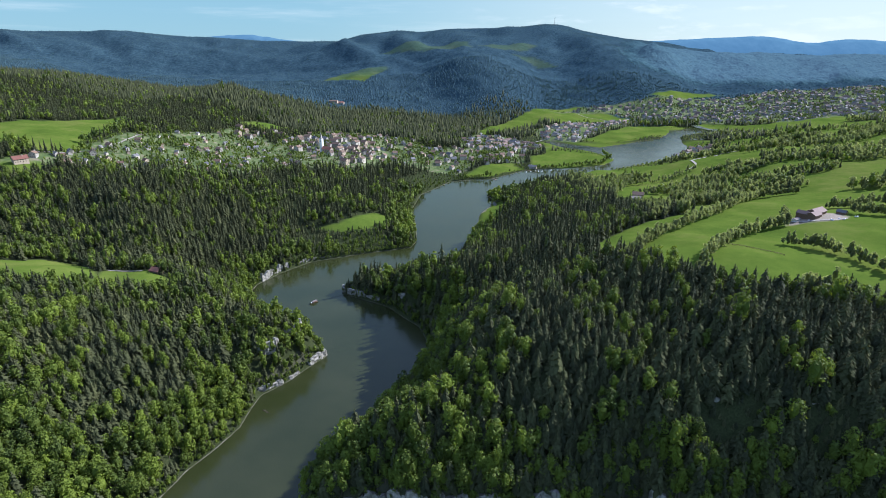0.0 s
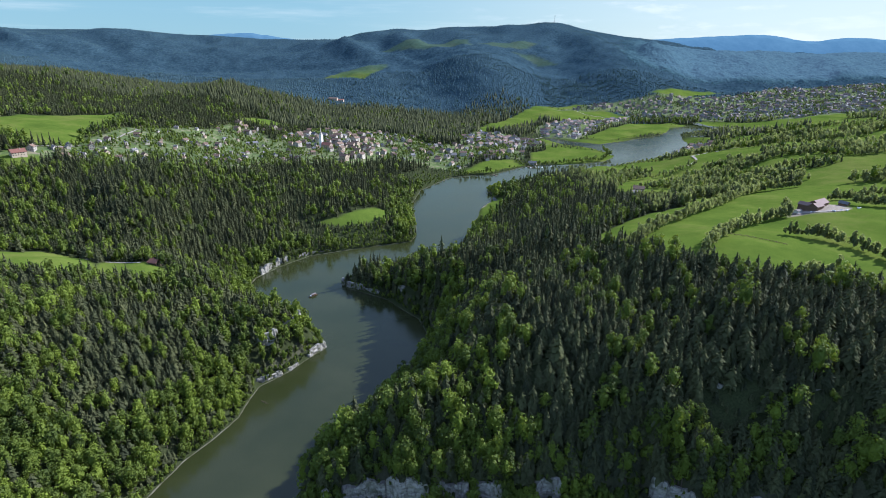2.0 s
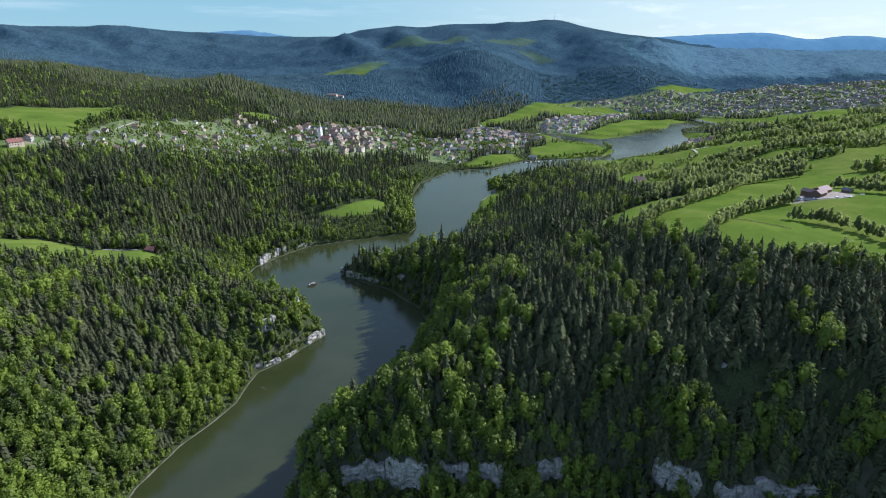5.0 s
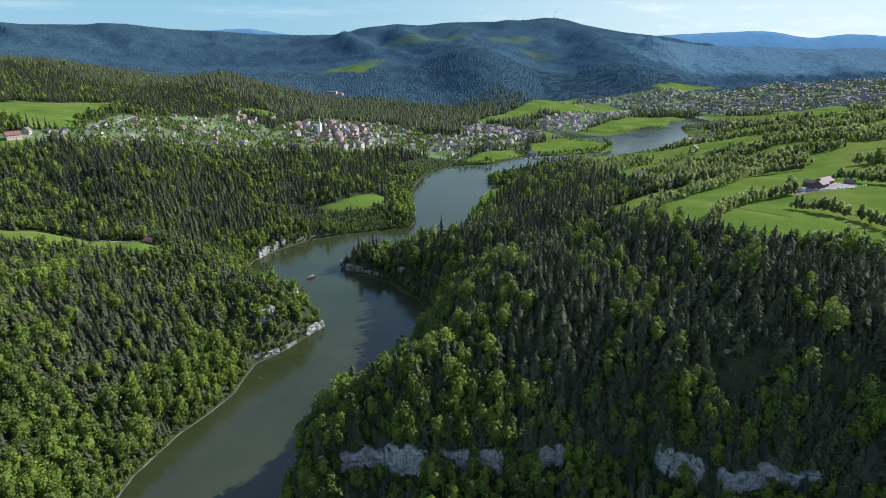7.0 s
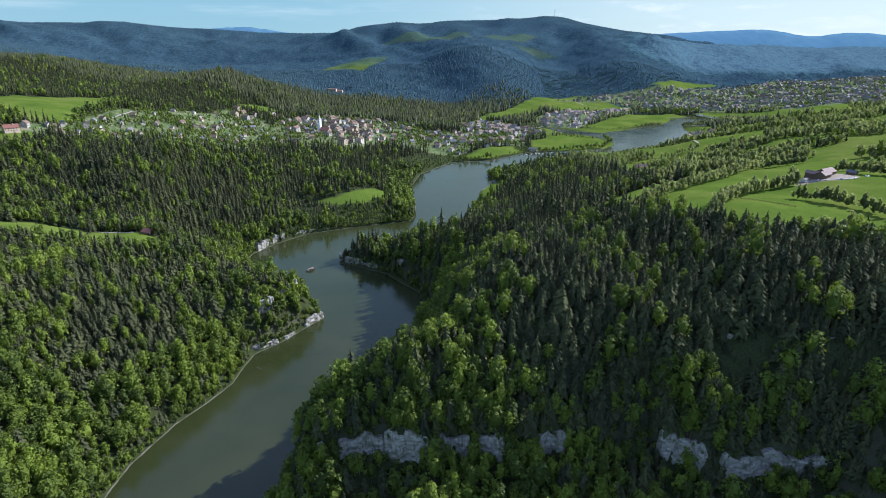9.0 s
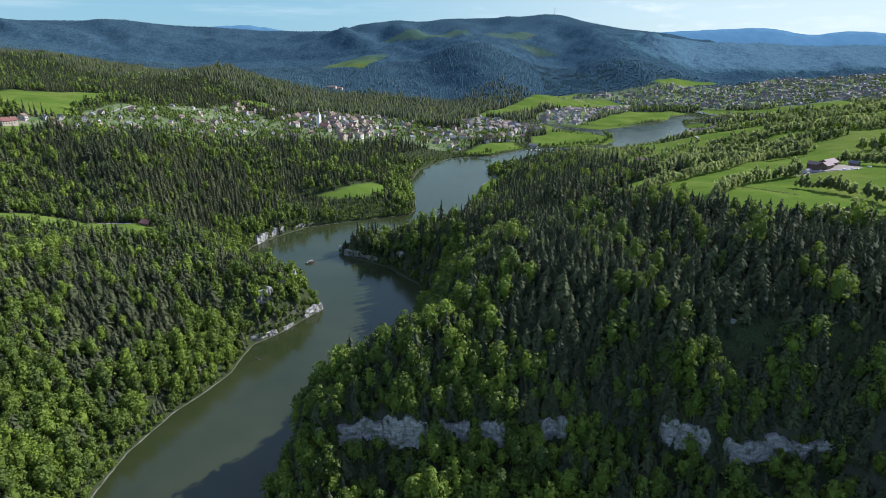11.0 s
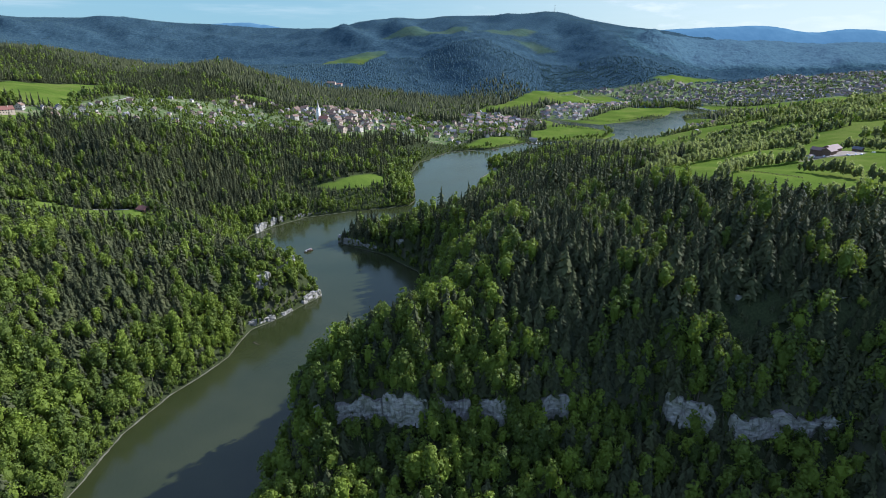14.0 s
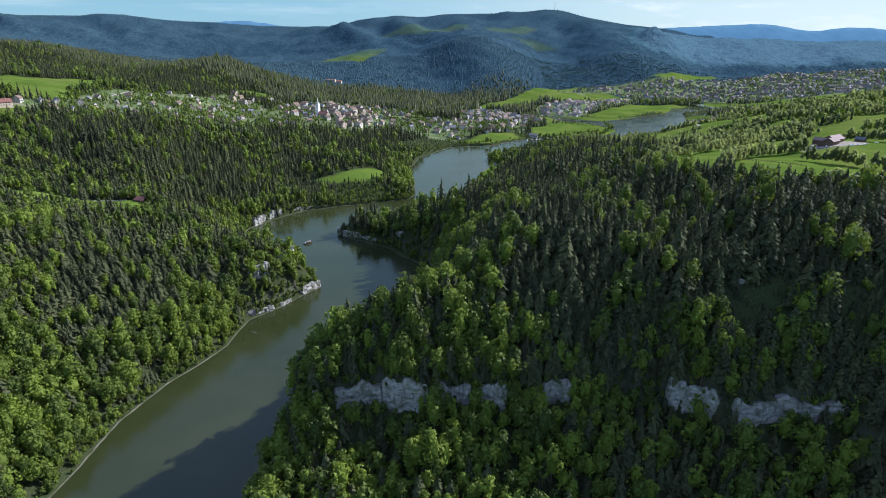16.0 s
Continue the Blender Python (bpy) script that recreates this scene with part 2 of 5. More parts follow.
RIGHT_BANK = [(658, 1628), (560, 1550), (458, 1491), (325, 1420), (158, 1279), (97, 1225), (109, 1175), (98, 1120), (77, 1074), (60, 985),
              (40, 880), (18, 795), (-25, 752), (-85, 738), (-128, 716), (-141, 690), (-128, 678), (-102, 663), (-70, 641), (-30, 590),
              (-20, 560), (-18, 510), (-38, 450), (-72, 392), (-93, 340), (-103, 296), (-105, 262), (-106, 238), (-118, 180), (-140, 60), (-170, -150), (-200, -420)]
SHORE = np.array(LEFT_BANK + FAR_BANK + RIGHT_BANK, float)

# Spot heights of the bare ground (x, y, z).
LEFT_HILL = [(-252, 281, 20), (-265, 413, 57), (-321, 394, 94), (-330, 260, 78), (-420, 330, 120), (-370, 545, 80), (-335, 588, 72),
             (-430, 560, 92), (-560, 520, 110), (-300, 520, 66), (-200, 535, 40), (-166, 498, 29), (-166, 522, 35), (-186, 486, 40), (-147, 523, 19), (-270, 605, 40), (-340, 690, 22), (-450, 650, 62),
             (-600, 640, 96), (-240, 150, 18), (-350, 100, 85), (-220, 470, 42)]
LEFT_TERRACE = [(-211, 883, 20), (-130, 965, 29), (-200, 905, 28), (-100, 1138, 14), (-300, 860, 34), (-379, 732, 60), (-508, 698, 84), (-459, 752, 104),
                (-320, 1000, 66), (-200, 1150, 44), (-450, 900, 112), (-350, 1200, 72), (-218, 1338, 54), (-311, 1382, 66), (-328, 1535, 78),
                (-150, 1400, 40), (-500, 1080, 112), (-450, 1300, 84), (-80, 1500, 32), (26, 1630, 24), (150, 1500, 8), (-640, 890, 143),
                (-673, 852, 150), (-697, 1184, 158), (-800, 1000, 176), (-560, 1000, 124), (-850, 780, 170), (-700, 690, 118)]
RIGHT_HILL = [(-34, 264, 40), (20, 264, 42), (82, 264, 44), (180, 240, 50), (-34, 277, 66), (8, 288, 75), (-71, 279, 61), (-50, 288, 73), (-11, 299, 87), (28, 299, 86), (74, 294, 89), (108, 282, 86), (135, 286, 104), (163, 284, 99),
              (187, 262, 82), (176, 292, 112), (228, 278, 116), (153, 354, 117), (239, 352, 137), (178, 415, 136), (280, 480, 143),
              (386, 589, 133), (422, 594, 139), (139, 500, 118), (124, 540, 113), (66, 517, 90), (-20, 350, 62), (-56, 325, 50), (-84, 312, 32), (-40, 372, 38), (20, 430, 84), (40, 551, 78), (-3, 592, 45), (350, 300, 138),
              # (350, 245, 168) is out of view, raised to shade the near right slope
              (460, 400, 142), (560, 560, 146), (620, 720, 134), (350, 245, 168), (-113, 705, 12), (-40, 700, 22), (20, 710, 30), (-17, 659, 42), (-44, 622, 20), (11, 660, 48), (60, 640, 74), (40, 760, 26),
              (70, 860, 24), (120, 960, 38), (120, 760, 66), (220, 780, 92), (179, 611, 108), (320, 860, 86)]
# (390, 120, 170) is an unseen height, added to keep sun off that slope.
RIGHT_SIDE = [(-88, 256, 16), (-92, 285, 26), (-92, 215, 12), (0, 215, 22), (60, 215, 26), (200, 200, 34), (-70, 230, 16), (60, 100, 16), (200, 60, 40), (-60, 60, 10), (390, 120, 170),
              (482, 990, 66), (647, 880, 120), (874, 1395, 84), (760, 1230, 104), (830, 1010, 128), (1050, 1400, 118), (1300, 1850, 78),
              (832, 1719, 12), (110, 1040, 8), (200, 1080, 40), (250, 1250, 26), (400, 1350, 20), (600, 1300, 62), (1000, 900, 165)]
VALLEY = [(470, 1600, 4), (767, 2379, 12), (964, 2501, 16), (1434, 2489, 36), (620, 2150, 8), (500, 2300, 30), (900, 2700, 40), (1500, 2900, 55),
          (2050, 3150, 110), (120, 2181, 30), (0, 1900, 28), (-300, 1900, 46), (-500, 1750, 74), (-743, 1988, 180), (-1031, 1922, 160), (-1265, 1810, 224),
          (-1505, 2230, 214), (-950, 1500, 156), (-515, 2624, 80), (-250, 2450, 60), (2000, 2300, 80), (1600, 2100, 70), (-1500, 1300, 235)]
HILLS = [(100, 2560, 60), (180, 2920, 226), (320, 2890, 180), (30, 2960, 205), (-60, 2900, 150), (500, 2750, 75), (680, 3388, 214), (957, 3078, 206), (168, 3800, 326), (-446, 3163, 190),
         (-300, 3600, 250), (-1100, 2800, 130), (-1900, 3100, 190), (-2300, 4000, 330), (1300, 3200, 150), (1700, 3500, 170),
         (2300, 3700, 190), (2900, 3300, 160), (1100, 3700, 300)]
# The banks come down to the water, steeper where rock stands in it.
ROCKY = [(-172, 458), (-154, 481), (-133, 515), (-125, 678), (-100, 663), (-252, 748), (-211, 803)]
BANKS = [(x, y, 9.0 if any(math.hypot(x - a, y - b) < 22 for a, b in ROCKY) else 2.0) for x, y in SHORE if 150 < y < 2300]
SPOTS = np.array(LEFT_HILL + LEFT_TERRACE + RIGHT_HILL + RIGHT_SIDE + VALLEY + HILLS + BANKS, float)


def reach(px, py):
    """Distance between spots in plan, in a chart that shrinks far country."""
    k = 700 * np.log1p(np.maximum(py, -400) / 700 + 0.7) / np.maximum(py + 490, 60)
    return px * k, 700 * np.log1p(np.maximum(py, -400) / 700 + 0.7)


def spread(px, py, spots):
    """Smooth height through the spots (multiquadric)."""
    sx, sy = reach(spots[:, 0], spots[:, 1])
    core = 15.0 + 50.0 * np.clip((spots[:, 1] - 1900) / 800, 0, 1)  # far hills are rounder
    basis = lambda ax, ay, bx, by: np.sqrt((ax[:, None] - bx) ** 2 + (ay[:, None] - by) ** 2 + core ** 2)
    a = np.zeros((len(spots) + 3, len(spots) + 3))
    a[:-3, :-3] = basis(sx, sy, sx, sy)
    a[:-3, -3:] = np.stack([np.ones_like(sx), sx / 500, sy / 500], 1)
    a[-3:, :-3] = a[:-3, -3:].T
    w = np.linalg.solve(a, np.concatenate([spots[:, 2], np.zeros(3)]))
    out = np.zeros(len(px))
    for i in range(0, len(px), 20000):
        qx, qy = reach(px[i:i + 20000], py[i:i + 20000])
        out[i:i + 20000] = basis(qx, qy, sx, sy) @ w[:-3] + w[-3] + w[-2] * qx / 500 + w[-1] * qy / 500
    return out


def edge_distance(px, py, poly):
    """Signed distance to a closed outline: positive outside."""
    best, inside = np.full(len(px), 1e9), np.zeros(len(px), bool)
    for (x0, y0), (x1, y1) in zip(poly, np.roll(poly, -1, 0)):
        dx, dy = x1 - x0, y1 - y0
        s = np.clip(((px - x0) * dx + (py - y0) * dy) / (dx * dx + dy * dy + 1e-9), 0, 1)
        best = np.minimum(best, (px - x0 - s * dx) ** 2 + (py - y0 - s * dy) ** 2)
        cross = (y0 > py) != (y1 > py)
        with np.errstate(divide="ignore", invalid="ignore"):
            inside ^= cross & (px < x0 + dx * (py - y0) / (dy if dy else 1e-9))
    return np.where(inside, -1, 1) * np.sqrt(best)


def hash01(ix, iy, seed):
    h = np.sin(ix * 127.1 + iy * 311.7 + seed * 74.7) * 43758.5453
    return h - np.floor(h)


def rough(px, py, size, seed=0):
    """Smooth value noise in plan, -1 to 1."""
    gx, gy = px / size, py / size
    ix, iy = np.floor(gx), np.floor(gy)
    fx, fy = gx - ix, gy - iy
    fx, fy = fx * fx * (3 - 2 * fx), fy * fy * (3 - 2 * fy)
    n = lambda a, b: hash01(ix + a, iy + b, seed)
    return 2 * ((n(0, 0) * (1 - fx) + n(1, 0) * fx) * (1 - fy) + (n(0, 1) * (1 - fx) + n(1, 1) * fx) * fy) - 1


def smooth(a, b, v):
    s = np.clip((v - a) / (b - a), 0, 1)
    return s * s * (3 - 2 * s)


def cliff_line(px):
    """The limestone band across the near slope: y of its face at x."""
    return 268 + 2.5 * np.sin(px * 0.11) + 1.5 * np.sin(px * 0.31 + 1) - 22 * smooth(120, 165, px)


# Hazy ridges behind all the rest.
SKYLINE = [(0.1, 300), (0.26, 340), (0.31, 372), (0.36, 374), (0.4, 383), (0.48, 400), (0.54, 413), (0.57, 405), (0.61, 368), (0.64, 352), (0.68, 384), (0.72, 389), (0.76, 370), (0.9, 372), (1.1, 360)]
BUMP = [(-0.46, 370), (-0.4, 410), (-0.37, 420), (-0.33, 424), (-0.29, 398), (-0.22, 350)]
# Far skylines: distance, then bearings x / y with the height of the crest there.
RIDGES = [
    (4450, [(-1.0, 470), (-0.75, 454), (-0.68, 439), (-0.62, 434), (-0.52, 431), (-0.44, 404), (-0.33, 376), (-0.24, 365), (-0.15, 368), (0.0, 330)]),
    (4350, [(-0.32, 330), (-0.24, 358), (-0.18, 366), (-0.14, 409), (-0.08, 437), (-0.04, 430), (0.02, 453), (0.08, 454), (0.14, 468), (0.174, 481),
            (0.2, 477), (0.23, 451), (0.27, 416), (0.31, 389), (0.36, 362), (0.5, 300)]),
    (4150, [(0.22, 330), (0.36, 318), (0.42, 296), (0.5, 276), (0.55, 286), (0.62, 266), (0.7, 274), (0.8, 258), (1.1, 258)]),
]


def land(px, py):
    """Height of the ground and distance from the water."""
    px, py = np.asarray(px, float).ravel(), np.asarray(py, float).ravel()
    z = spread(px, py, SPOTS)
    far = smooth(600, 3000, py)
    z += rough(px, py, 60, 1) * (2.0 + 5 * far) + rough(px, py, 23, 2) * 1.3 + rough(px, py, 260, 3) * 14 * smooth(2500, 3400, py)
    # the band of rock: ground held down below it, up behind it
    c = cliff_line(px)
    held = smooth(-95, -70, px) * (1 - smooth(205, 235, px)) * (1 - smooth(c + 6, c + 26, py))
    low = np.minimum(z, 43 + 6 * smooth(120, 165, px) - 0.75 * np.maximum(c - py, 0))
    high = np.clip(z, 57 + 5 * smooth(120, 165, px), 58 + 5 * smooth(120, 165, px) + 1.25 * np.maximum(py - c, 0))
    z = np.where(held > 0, z + held * (np.where(py < c, low, high) - z), z)
    # far ridges
    bearing = px / np.maximum(py, 1)
    for dist, crest in RIDGES:
        (a, _), (b, _) = crest[0], crest[-1]
        t = np.interp(bearing, [q for q, _ in crest], [q for _, q in crest])
        t = t + rough(px, py, 150, 5) * 6
        gap = (dist - py) / dist
        spur = rough(bearing * 4000 + 0.35 * py, py * 0.35, 210, 6) * 30 + rough(bearing * 4000 - 0.3 * py, py * 0.5, 90, 7) * 12
        face = np.where(gap > 0, np.clip(1 - gap / 0.24, 0, 1) ** 0.9, np.clip(1 + gap / 0.06, 0, 1))
        inside = smooth(a, a + 0.12, bearing) * (1 - smooth(b - 0.12, b, bearing))
        z = np.where(py > 3000, np.maximum(z, z + (t * face + (1 - face) * np.minimum(z, t) + 4 * face * (1 - face) * spur - z) * inside), z)
    d = edge_distance(px, py, SHORE)
    bank = np.clip(d / 10, 0, 1) ** 0.8
    z = np.where(d > 0, 0.05 + np.maximum(z, 1.2) * bank, np.maximum(-7, d * 0.6) - 0.05)
    return z, d


# ---- open land, in plan ----
MEADOWS = {
    "left": [(-733, 900), (-678, 918), (-657, 972), (-690, 1080), (-694, 1182), (-790, 1400), (-812, 1254), (-875, 1152), (-900, 1050), (-850, 930)],
    "gap": [(-630, 1200), (-631, 1266), (-581, 1362), (-558, 1308), (-568, 1206), (-599, 1146)],
    "lake": [(50, 1398), (120, 1402), (175, 1452), (225, 1502), (200, 1560), (120, 1520)],
    "spit": [(250, 1535), (340, 1550), (450, 1592), (490, 1650), (470, 1740), (380, 1780), (270, 1680)],
    "clearing": [(-224, 900), (-184, 912), (-127, 984), (-88, 990), (-100, 950), (-134, 905), (-181, 885)],
    "cabin": [(-560, 540), (-498, 590), (-488, 612), (-454, 632), (-388, 560), (-385, 520), (-420, 485), (-500, 470)],
    "cabin_low": [(-394, 590), (-361, 590), (-333, 580), (-308, 570), (-322, 530), (-380, 530)],
    "farm": [(158, 558), (223, 626), (342, 692), (498, 836), (558, 796), (680, 730), (640, 500), (420, 395), (349, 385), (270, 388), (215, 412), (193, 458)],
    "slope": [(288, 890), (386, 1110), (490, 1200), (558, 1308), (629, 1310), (736, 1260), (654, 1110), (572, 1150), (493, 1090), (351, 935)],
    "valley": [(141, 2082), (433, 2574), (644, 2700), (783, 2604), (867, 2490), (628, 2304), (410, 2280), (126, 1954)],
    "marsh": [(508, 1998), (631, 2142), (845, 2382), (1038, 2352), (894, 2136), (723, 2022), (586, 1908)],
    "plain": [(1038, 2352), (1100, 2240), (1120, 2000), (1250, 1850), (1720, 2154), (1949, 2454), (1300, 2200), (1153, 2424)],
    "high": [(-655, 3078), (-583, 3192), (-338, 3294), (-302, 3252), (-414, 2988)],
    "high_b": [(-430, 3540), (-156, 3630), (143, 3570), (175, 3432), (-81, 3432)],
    "high_c": [(192, 3504), (446, 3636), (606, 3636), (482, 3492), (324, 3450)],
    "high_d": [(391, 3438), (545, 3450), (678, 3330), (578, 3318)],
    "beach": [(64, 985), (78, 1068), (100, 1128), (125, 1150), (140, 1080), (115, 1030), (92, 985)],
    "house": [(-715, 846), (-690, 872), (-640, 880), (-625, 856), (-645, 822), (-690, 816)],
    "east": [(1552, 3918), (1606, 3858), (1730, 3792), (1467, 3684)],
    "foot": [(1042, 2832), (1253, 3006), (1538, 3084), (1182, 2820)],
    "west": [(-594, 1572), (-582, 1704), (-491, 1812), (-508, 1626)],
}
GARDENS = {
    "terrace": [(-722, 835), (-697, 860), (-664, 918), (-663, 1008), (-672, 1116), (-648, 1224), (-586, 1392), (-583, 1518), (-526, 1530), (-414, 1404),
                (-352, 1272), (-345, 1172), (-395, 1050), (-473, 950), (-552, 912), (-626, 880)],
    "village": [(-453, 1488), (-421, 1674), (-349, 1842), (-179, 1842), (-40, 1700), (112, 1720), (250, 1700), (276, 1818), (240, 1580), (110, 1540),
                (40, 1410), (-35, 1410), (-125, 1422), (-175, 1338), (-218, 1260), (-318, 1208), (-373, 1264)],
    "suburb": [(346, 2160), (509, 2304), (825, 2478), (790, 2328), (612, 2154), (472, 1942), (363, 2010)],
    "town": [(450, 2520), (758, 2718), (1196, 2856), (1875, 3138), (2421, 3090), (1798, 2256), (1394, 2156), (1153, 2424), (868, 2532), (788, 2622)],
    "lakeside": [(60, 1730), (40, 1850), (110, 1960), (230, 1990), (330, 1930), (352, 1840), (310, 1740), (200, 1700)],
    "harbour": [(660, 1660), (780, 1640), (900, 1800), (860, 1850)],
}
YARDS = {
    "farmyard": [(385, 578), (430, 572), (454, 580), (456, 596), (440, 606), (400, 600)],
    "beach": [(72, 1070), (82, 1070), (100, 1120), (110, 1172), (100, 1172), (88, 1125)],
}


def within(px, py, plots, soft):
    best = np.full(len(px), 1e9)
    for poly in plots.values():
        q = np.array(poly, float)
        near = (px > q[:, 0].min() - 30) & (px < q[:, 0].max() + 30) & (py > q[:, 1].min() - 30) & (py < q[:, 1].max() + 30)
        if near.any():
            best[near] = np.minimum(best[near], edge_distance(px[near], py[near], q))
    return 1 - smooth(-soft, soft, best)


def mesh_from(name, verts, faces, mats, floats=None, smooth_shade=False, indices=None):
    """A mesh from arrays: verts (n, 3), faces (m, 3 or 4)."""
    me = bpy.data.meshes.new(name)
    k = faces.shape[1]
    me.vertices.add(len(verts))
    me.vertices.foreach_set("co", np.ascontiguousarray(verts, np.float32).ravel())
    me.loops.add(faces.size)
    me.loops.foreach_set("vertex_index", np.ascontiguousarray(faces, np.int32).ravel())
    me.polygons.add(len(faces))
    me.polygons.foreach_set("loop_start", np.arange(0, faces.size, k, dtype=np.int32))
    for mat in mats:
        me.materials.append(mat)
    if indices is not None:
        me.polygons.foreach_set("material_index", np.ascontiguousarray(indices, np.int32))
    me.polygons.foreach_set("use_smooth", np.full(len(faces), smooth_shade))
    for key, values in (floats or {}).items():
        a = me.attributes.new(key, "FLOAT", "POINT")
        a.data.foreach_set("value", np.ascontiguousarray(values, np.float32))
    me.update(calc_edges=True)
    return me


def build_ground():
    ys = list(np.arange(-420, 150, 30.0)) + list(np.arange(150, 700, 4.0))
    while ys[-1] < 4990:
        ys.append(ys[-1] * 1.0062 + 0.4)
    ys = np.array(ys)
    us = np.concatenate([np.linspace(-2.4, -1.08, 10), np.linspace(-1, 1, 256), np.linspace(1.08, 2.4, 10)])
    half = 0.9 * np.maximum(ys, 0) + 150
    px, py = (half[:, None] * us[None]).ravel(), np.repeat(ys, len(us))
    z, d = land(px, py)
    parkland = smooth(300, 340, px) * smooth(650, 700, py) * (1 - smooth(1900, 2000, py)) * 0.95
    # haze-tinted treetops past 2.5 km, thinner over the high meadows
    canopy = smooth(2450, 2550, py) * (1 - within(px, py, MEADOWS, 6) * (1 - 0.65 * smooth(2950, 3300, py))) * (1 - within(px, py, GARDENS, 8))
    meadow, garden, dirt = within(px, py, MEADOWS, 3), within(px, py, GARDENS, 8), within(px, py, YARDS, 2)
    r, k = len(ys), len(us)
    i = (np.arange(r - 1)[:, None] * k + np.arange(k - 1)[None]).ravel()
    faces = np.stack([i, i + 1, i + k + 1, i + k], 1)
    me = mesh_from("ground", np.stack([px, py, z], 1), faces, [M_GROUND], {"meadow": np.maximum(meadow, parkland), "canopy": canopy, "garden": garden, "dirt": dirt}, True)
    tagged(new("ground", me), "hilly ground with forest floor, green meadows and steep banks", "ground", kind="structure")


build_ground()


def build_water():
    """The lake as one level sheet at z = 0, in cells."""
    bm = bmesh.new()
    xs, ys = np.linspace(-1200, 1400, 14), np.linspace(-420, 2420, 15)
    grid = [[bm.verts.new((x, y, 0)) for x in xs] for y in ys]
    for a in range(len(ys) - 1):
        for b in range(len(xs) - 1):
            bm.faces.new((grid[a][b], grid[a][b + 1], grid[a + 1][b + 1], grid[a + 1][b]))
    me = bpy.data.meshes.new("water")
    bm.to_mesh(me)
    bm.free()
    me.materials.append(M_WATER)
    tagged(new("water", me), "calm dark green lake water with faint ripples", "water", kind="structure")


build_water()


def backdrop(name, crest, label):
    """A far ridge as a rounded swell of land at the end of the view, its haze emitted."""
    q = np.linspace(crest[0][0], crest[-1][0], 160)
    top = np.interp(q, [c for c, _ in crest], [c for _, c in crest])
    top = np.convolve(np.pad(top, 3, "edge"), np.ones(7) / 7, "valid") + 2.5 * rough(q * 4900, q * 0, 40, 61)
    rows = []
    for dist, share in ((4560, 0.30), (4700, 0.72), (4820, 0.93), (4900, 1.0), (4980, 0.9)):
        rows.append(np.stack([q * dist, np.full(len(q), dist), top * share * dist / 4900 + (1 - share) * 40], 1))
    n = len(q)
    i = (np.arange(len(rows) - 1)[:, None] * n + np.arange(n - 1)[None]).ravel()
    me = mesh_from(name, np.concatenate(rows), np.stack([i, i + 1, i + n + 1, i + n], 1), [M_HAZE_GLOW], smooth_shade=True)
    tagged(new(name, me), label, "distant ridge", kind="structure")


backdrop("backdrop_1", SKYLINE, "far wooded ridge with pale blue haze painted on")
backdrop("backdrop_2", BUMP, "far hilltop with pale blue haze painted on")


def hazy_hills():
    """Wooded hills across the valley's end; bright air towards the sun painted as emission."""
    q, dist = np.linspace(0.28, 1.05, 440), np.linspace(3170, 4170, 120)
    px, py = (dist[:, None] * q[None]).ravel(), np.repeat(dist, len(q))
    z, _ = land(px, py)
    z = z + 6 + 3.0 * rough(px, py, 9, 71) + 4 * rough(px, py, 34, 72)
    # the emitted haze fades in from the left and near edges
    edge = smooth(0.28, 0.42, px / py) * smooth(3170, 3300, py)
    z = z - 12 * (1 - np.minimum(1, 3 * edge))
    n = len(q)
    i = (np.arange(len(dist) - 1)[:, None] * n + np.arange(n - 1)[None]).ravel()
    me = mesh_from("backdrop_3", np.stack([px, py, z], 1), np.stack([i, i + 1, i + n + 1, i + n], 1), [M_HAZE_WOODS], {"air": edge}, False)
    tagged(new("backdrop_3", me), "blue-green wooded hills beyond the far town, haze painted on", "distant hills", kind="structure")


hazy_hills()


# ---- small builders ----
def part(name, bm, material, parent, label=""):
    """A bmesh as one mesh object under its thing."""
    me = bpy.data.meshes.new(name)
    bm.to_mesh(me)
    bm.free()
    me.materials.append(material)
    ob = new(name, me)
    ob.parent = parent
    return tagged(ob, label)


def empty(name, m):
    ob = new(name)
    ob.matrix_world = m
    ob.empty_display_size = 1
    return ob


def box(bm, x0, x1, y0, y1, z0, z1):
    v = [bm.verts.new((x, y, z)) for z in (z0, z1) for x, y in ((x0, y0), (x1, y0), (x1, y1), (x0, y1))]
    for f in ((3, 2, 1, 0), (4, 5, 6, 7), (0, 1, 5, 4), (1, 2, 6, 5), (2, 3, 7, 6), (3, 0, 4, 7)):
        bm.faces.new([v[i] for i in f])
    return v


def boxed(*bounds):
    bm = bmesh.new()
    box(bm, *bounds)
    return bm


def prism(points, y0, y1):
    """An outline in x, z drawn out along y."""
    bm = bmesh.new()
    a = [bm.verts.new((x, y0, z)) for x, z in points]
    b = [bm.verts.new((x, y1, z)) for x, z in points]
    n = len(points)
    bm.faces.new(a)
    bm.faces.new(b[::-1])
    for i in range(n):
        bm.faces.new((a[(i + 1) % n], a[i], b[i], b[(i + 1) % n]))
    bmesh.ops.recalc_face_normals(bm, faces=bm.faces)
    return bm


def gable_roof(w, d, z, rise, over=0.6, thick=0.28):
    """Two slabs that meet at a ridge along y."""
    h = w / 2 + over
    drop = rise * over / (w / 2)
    return prism([(-h, z - drop), (0, z + rise), (h, z - drop), (h, z - drop + thick), (0, z + rise + thick), (-h, z - drop + thick)], -d / 2 - over, d / 2 + over)


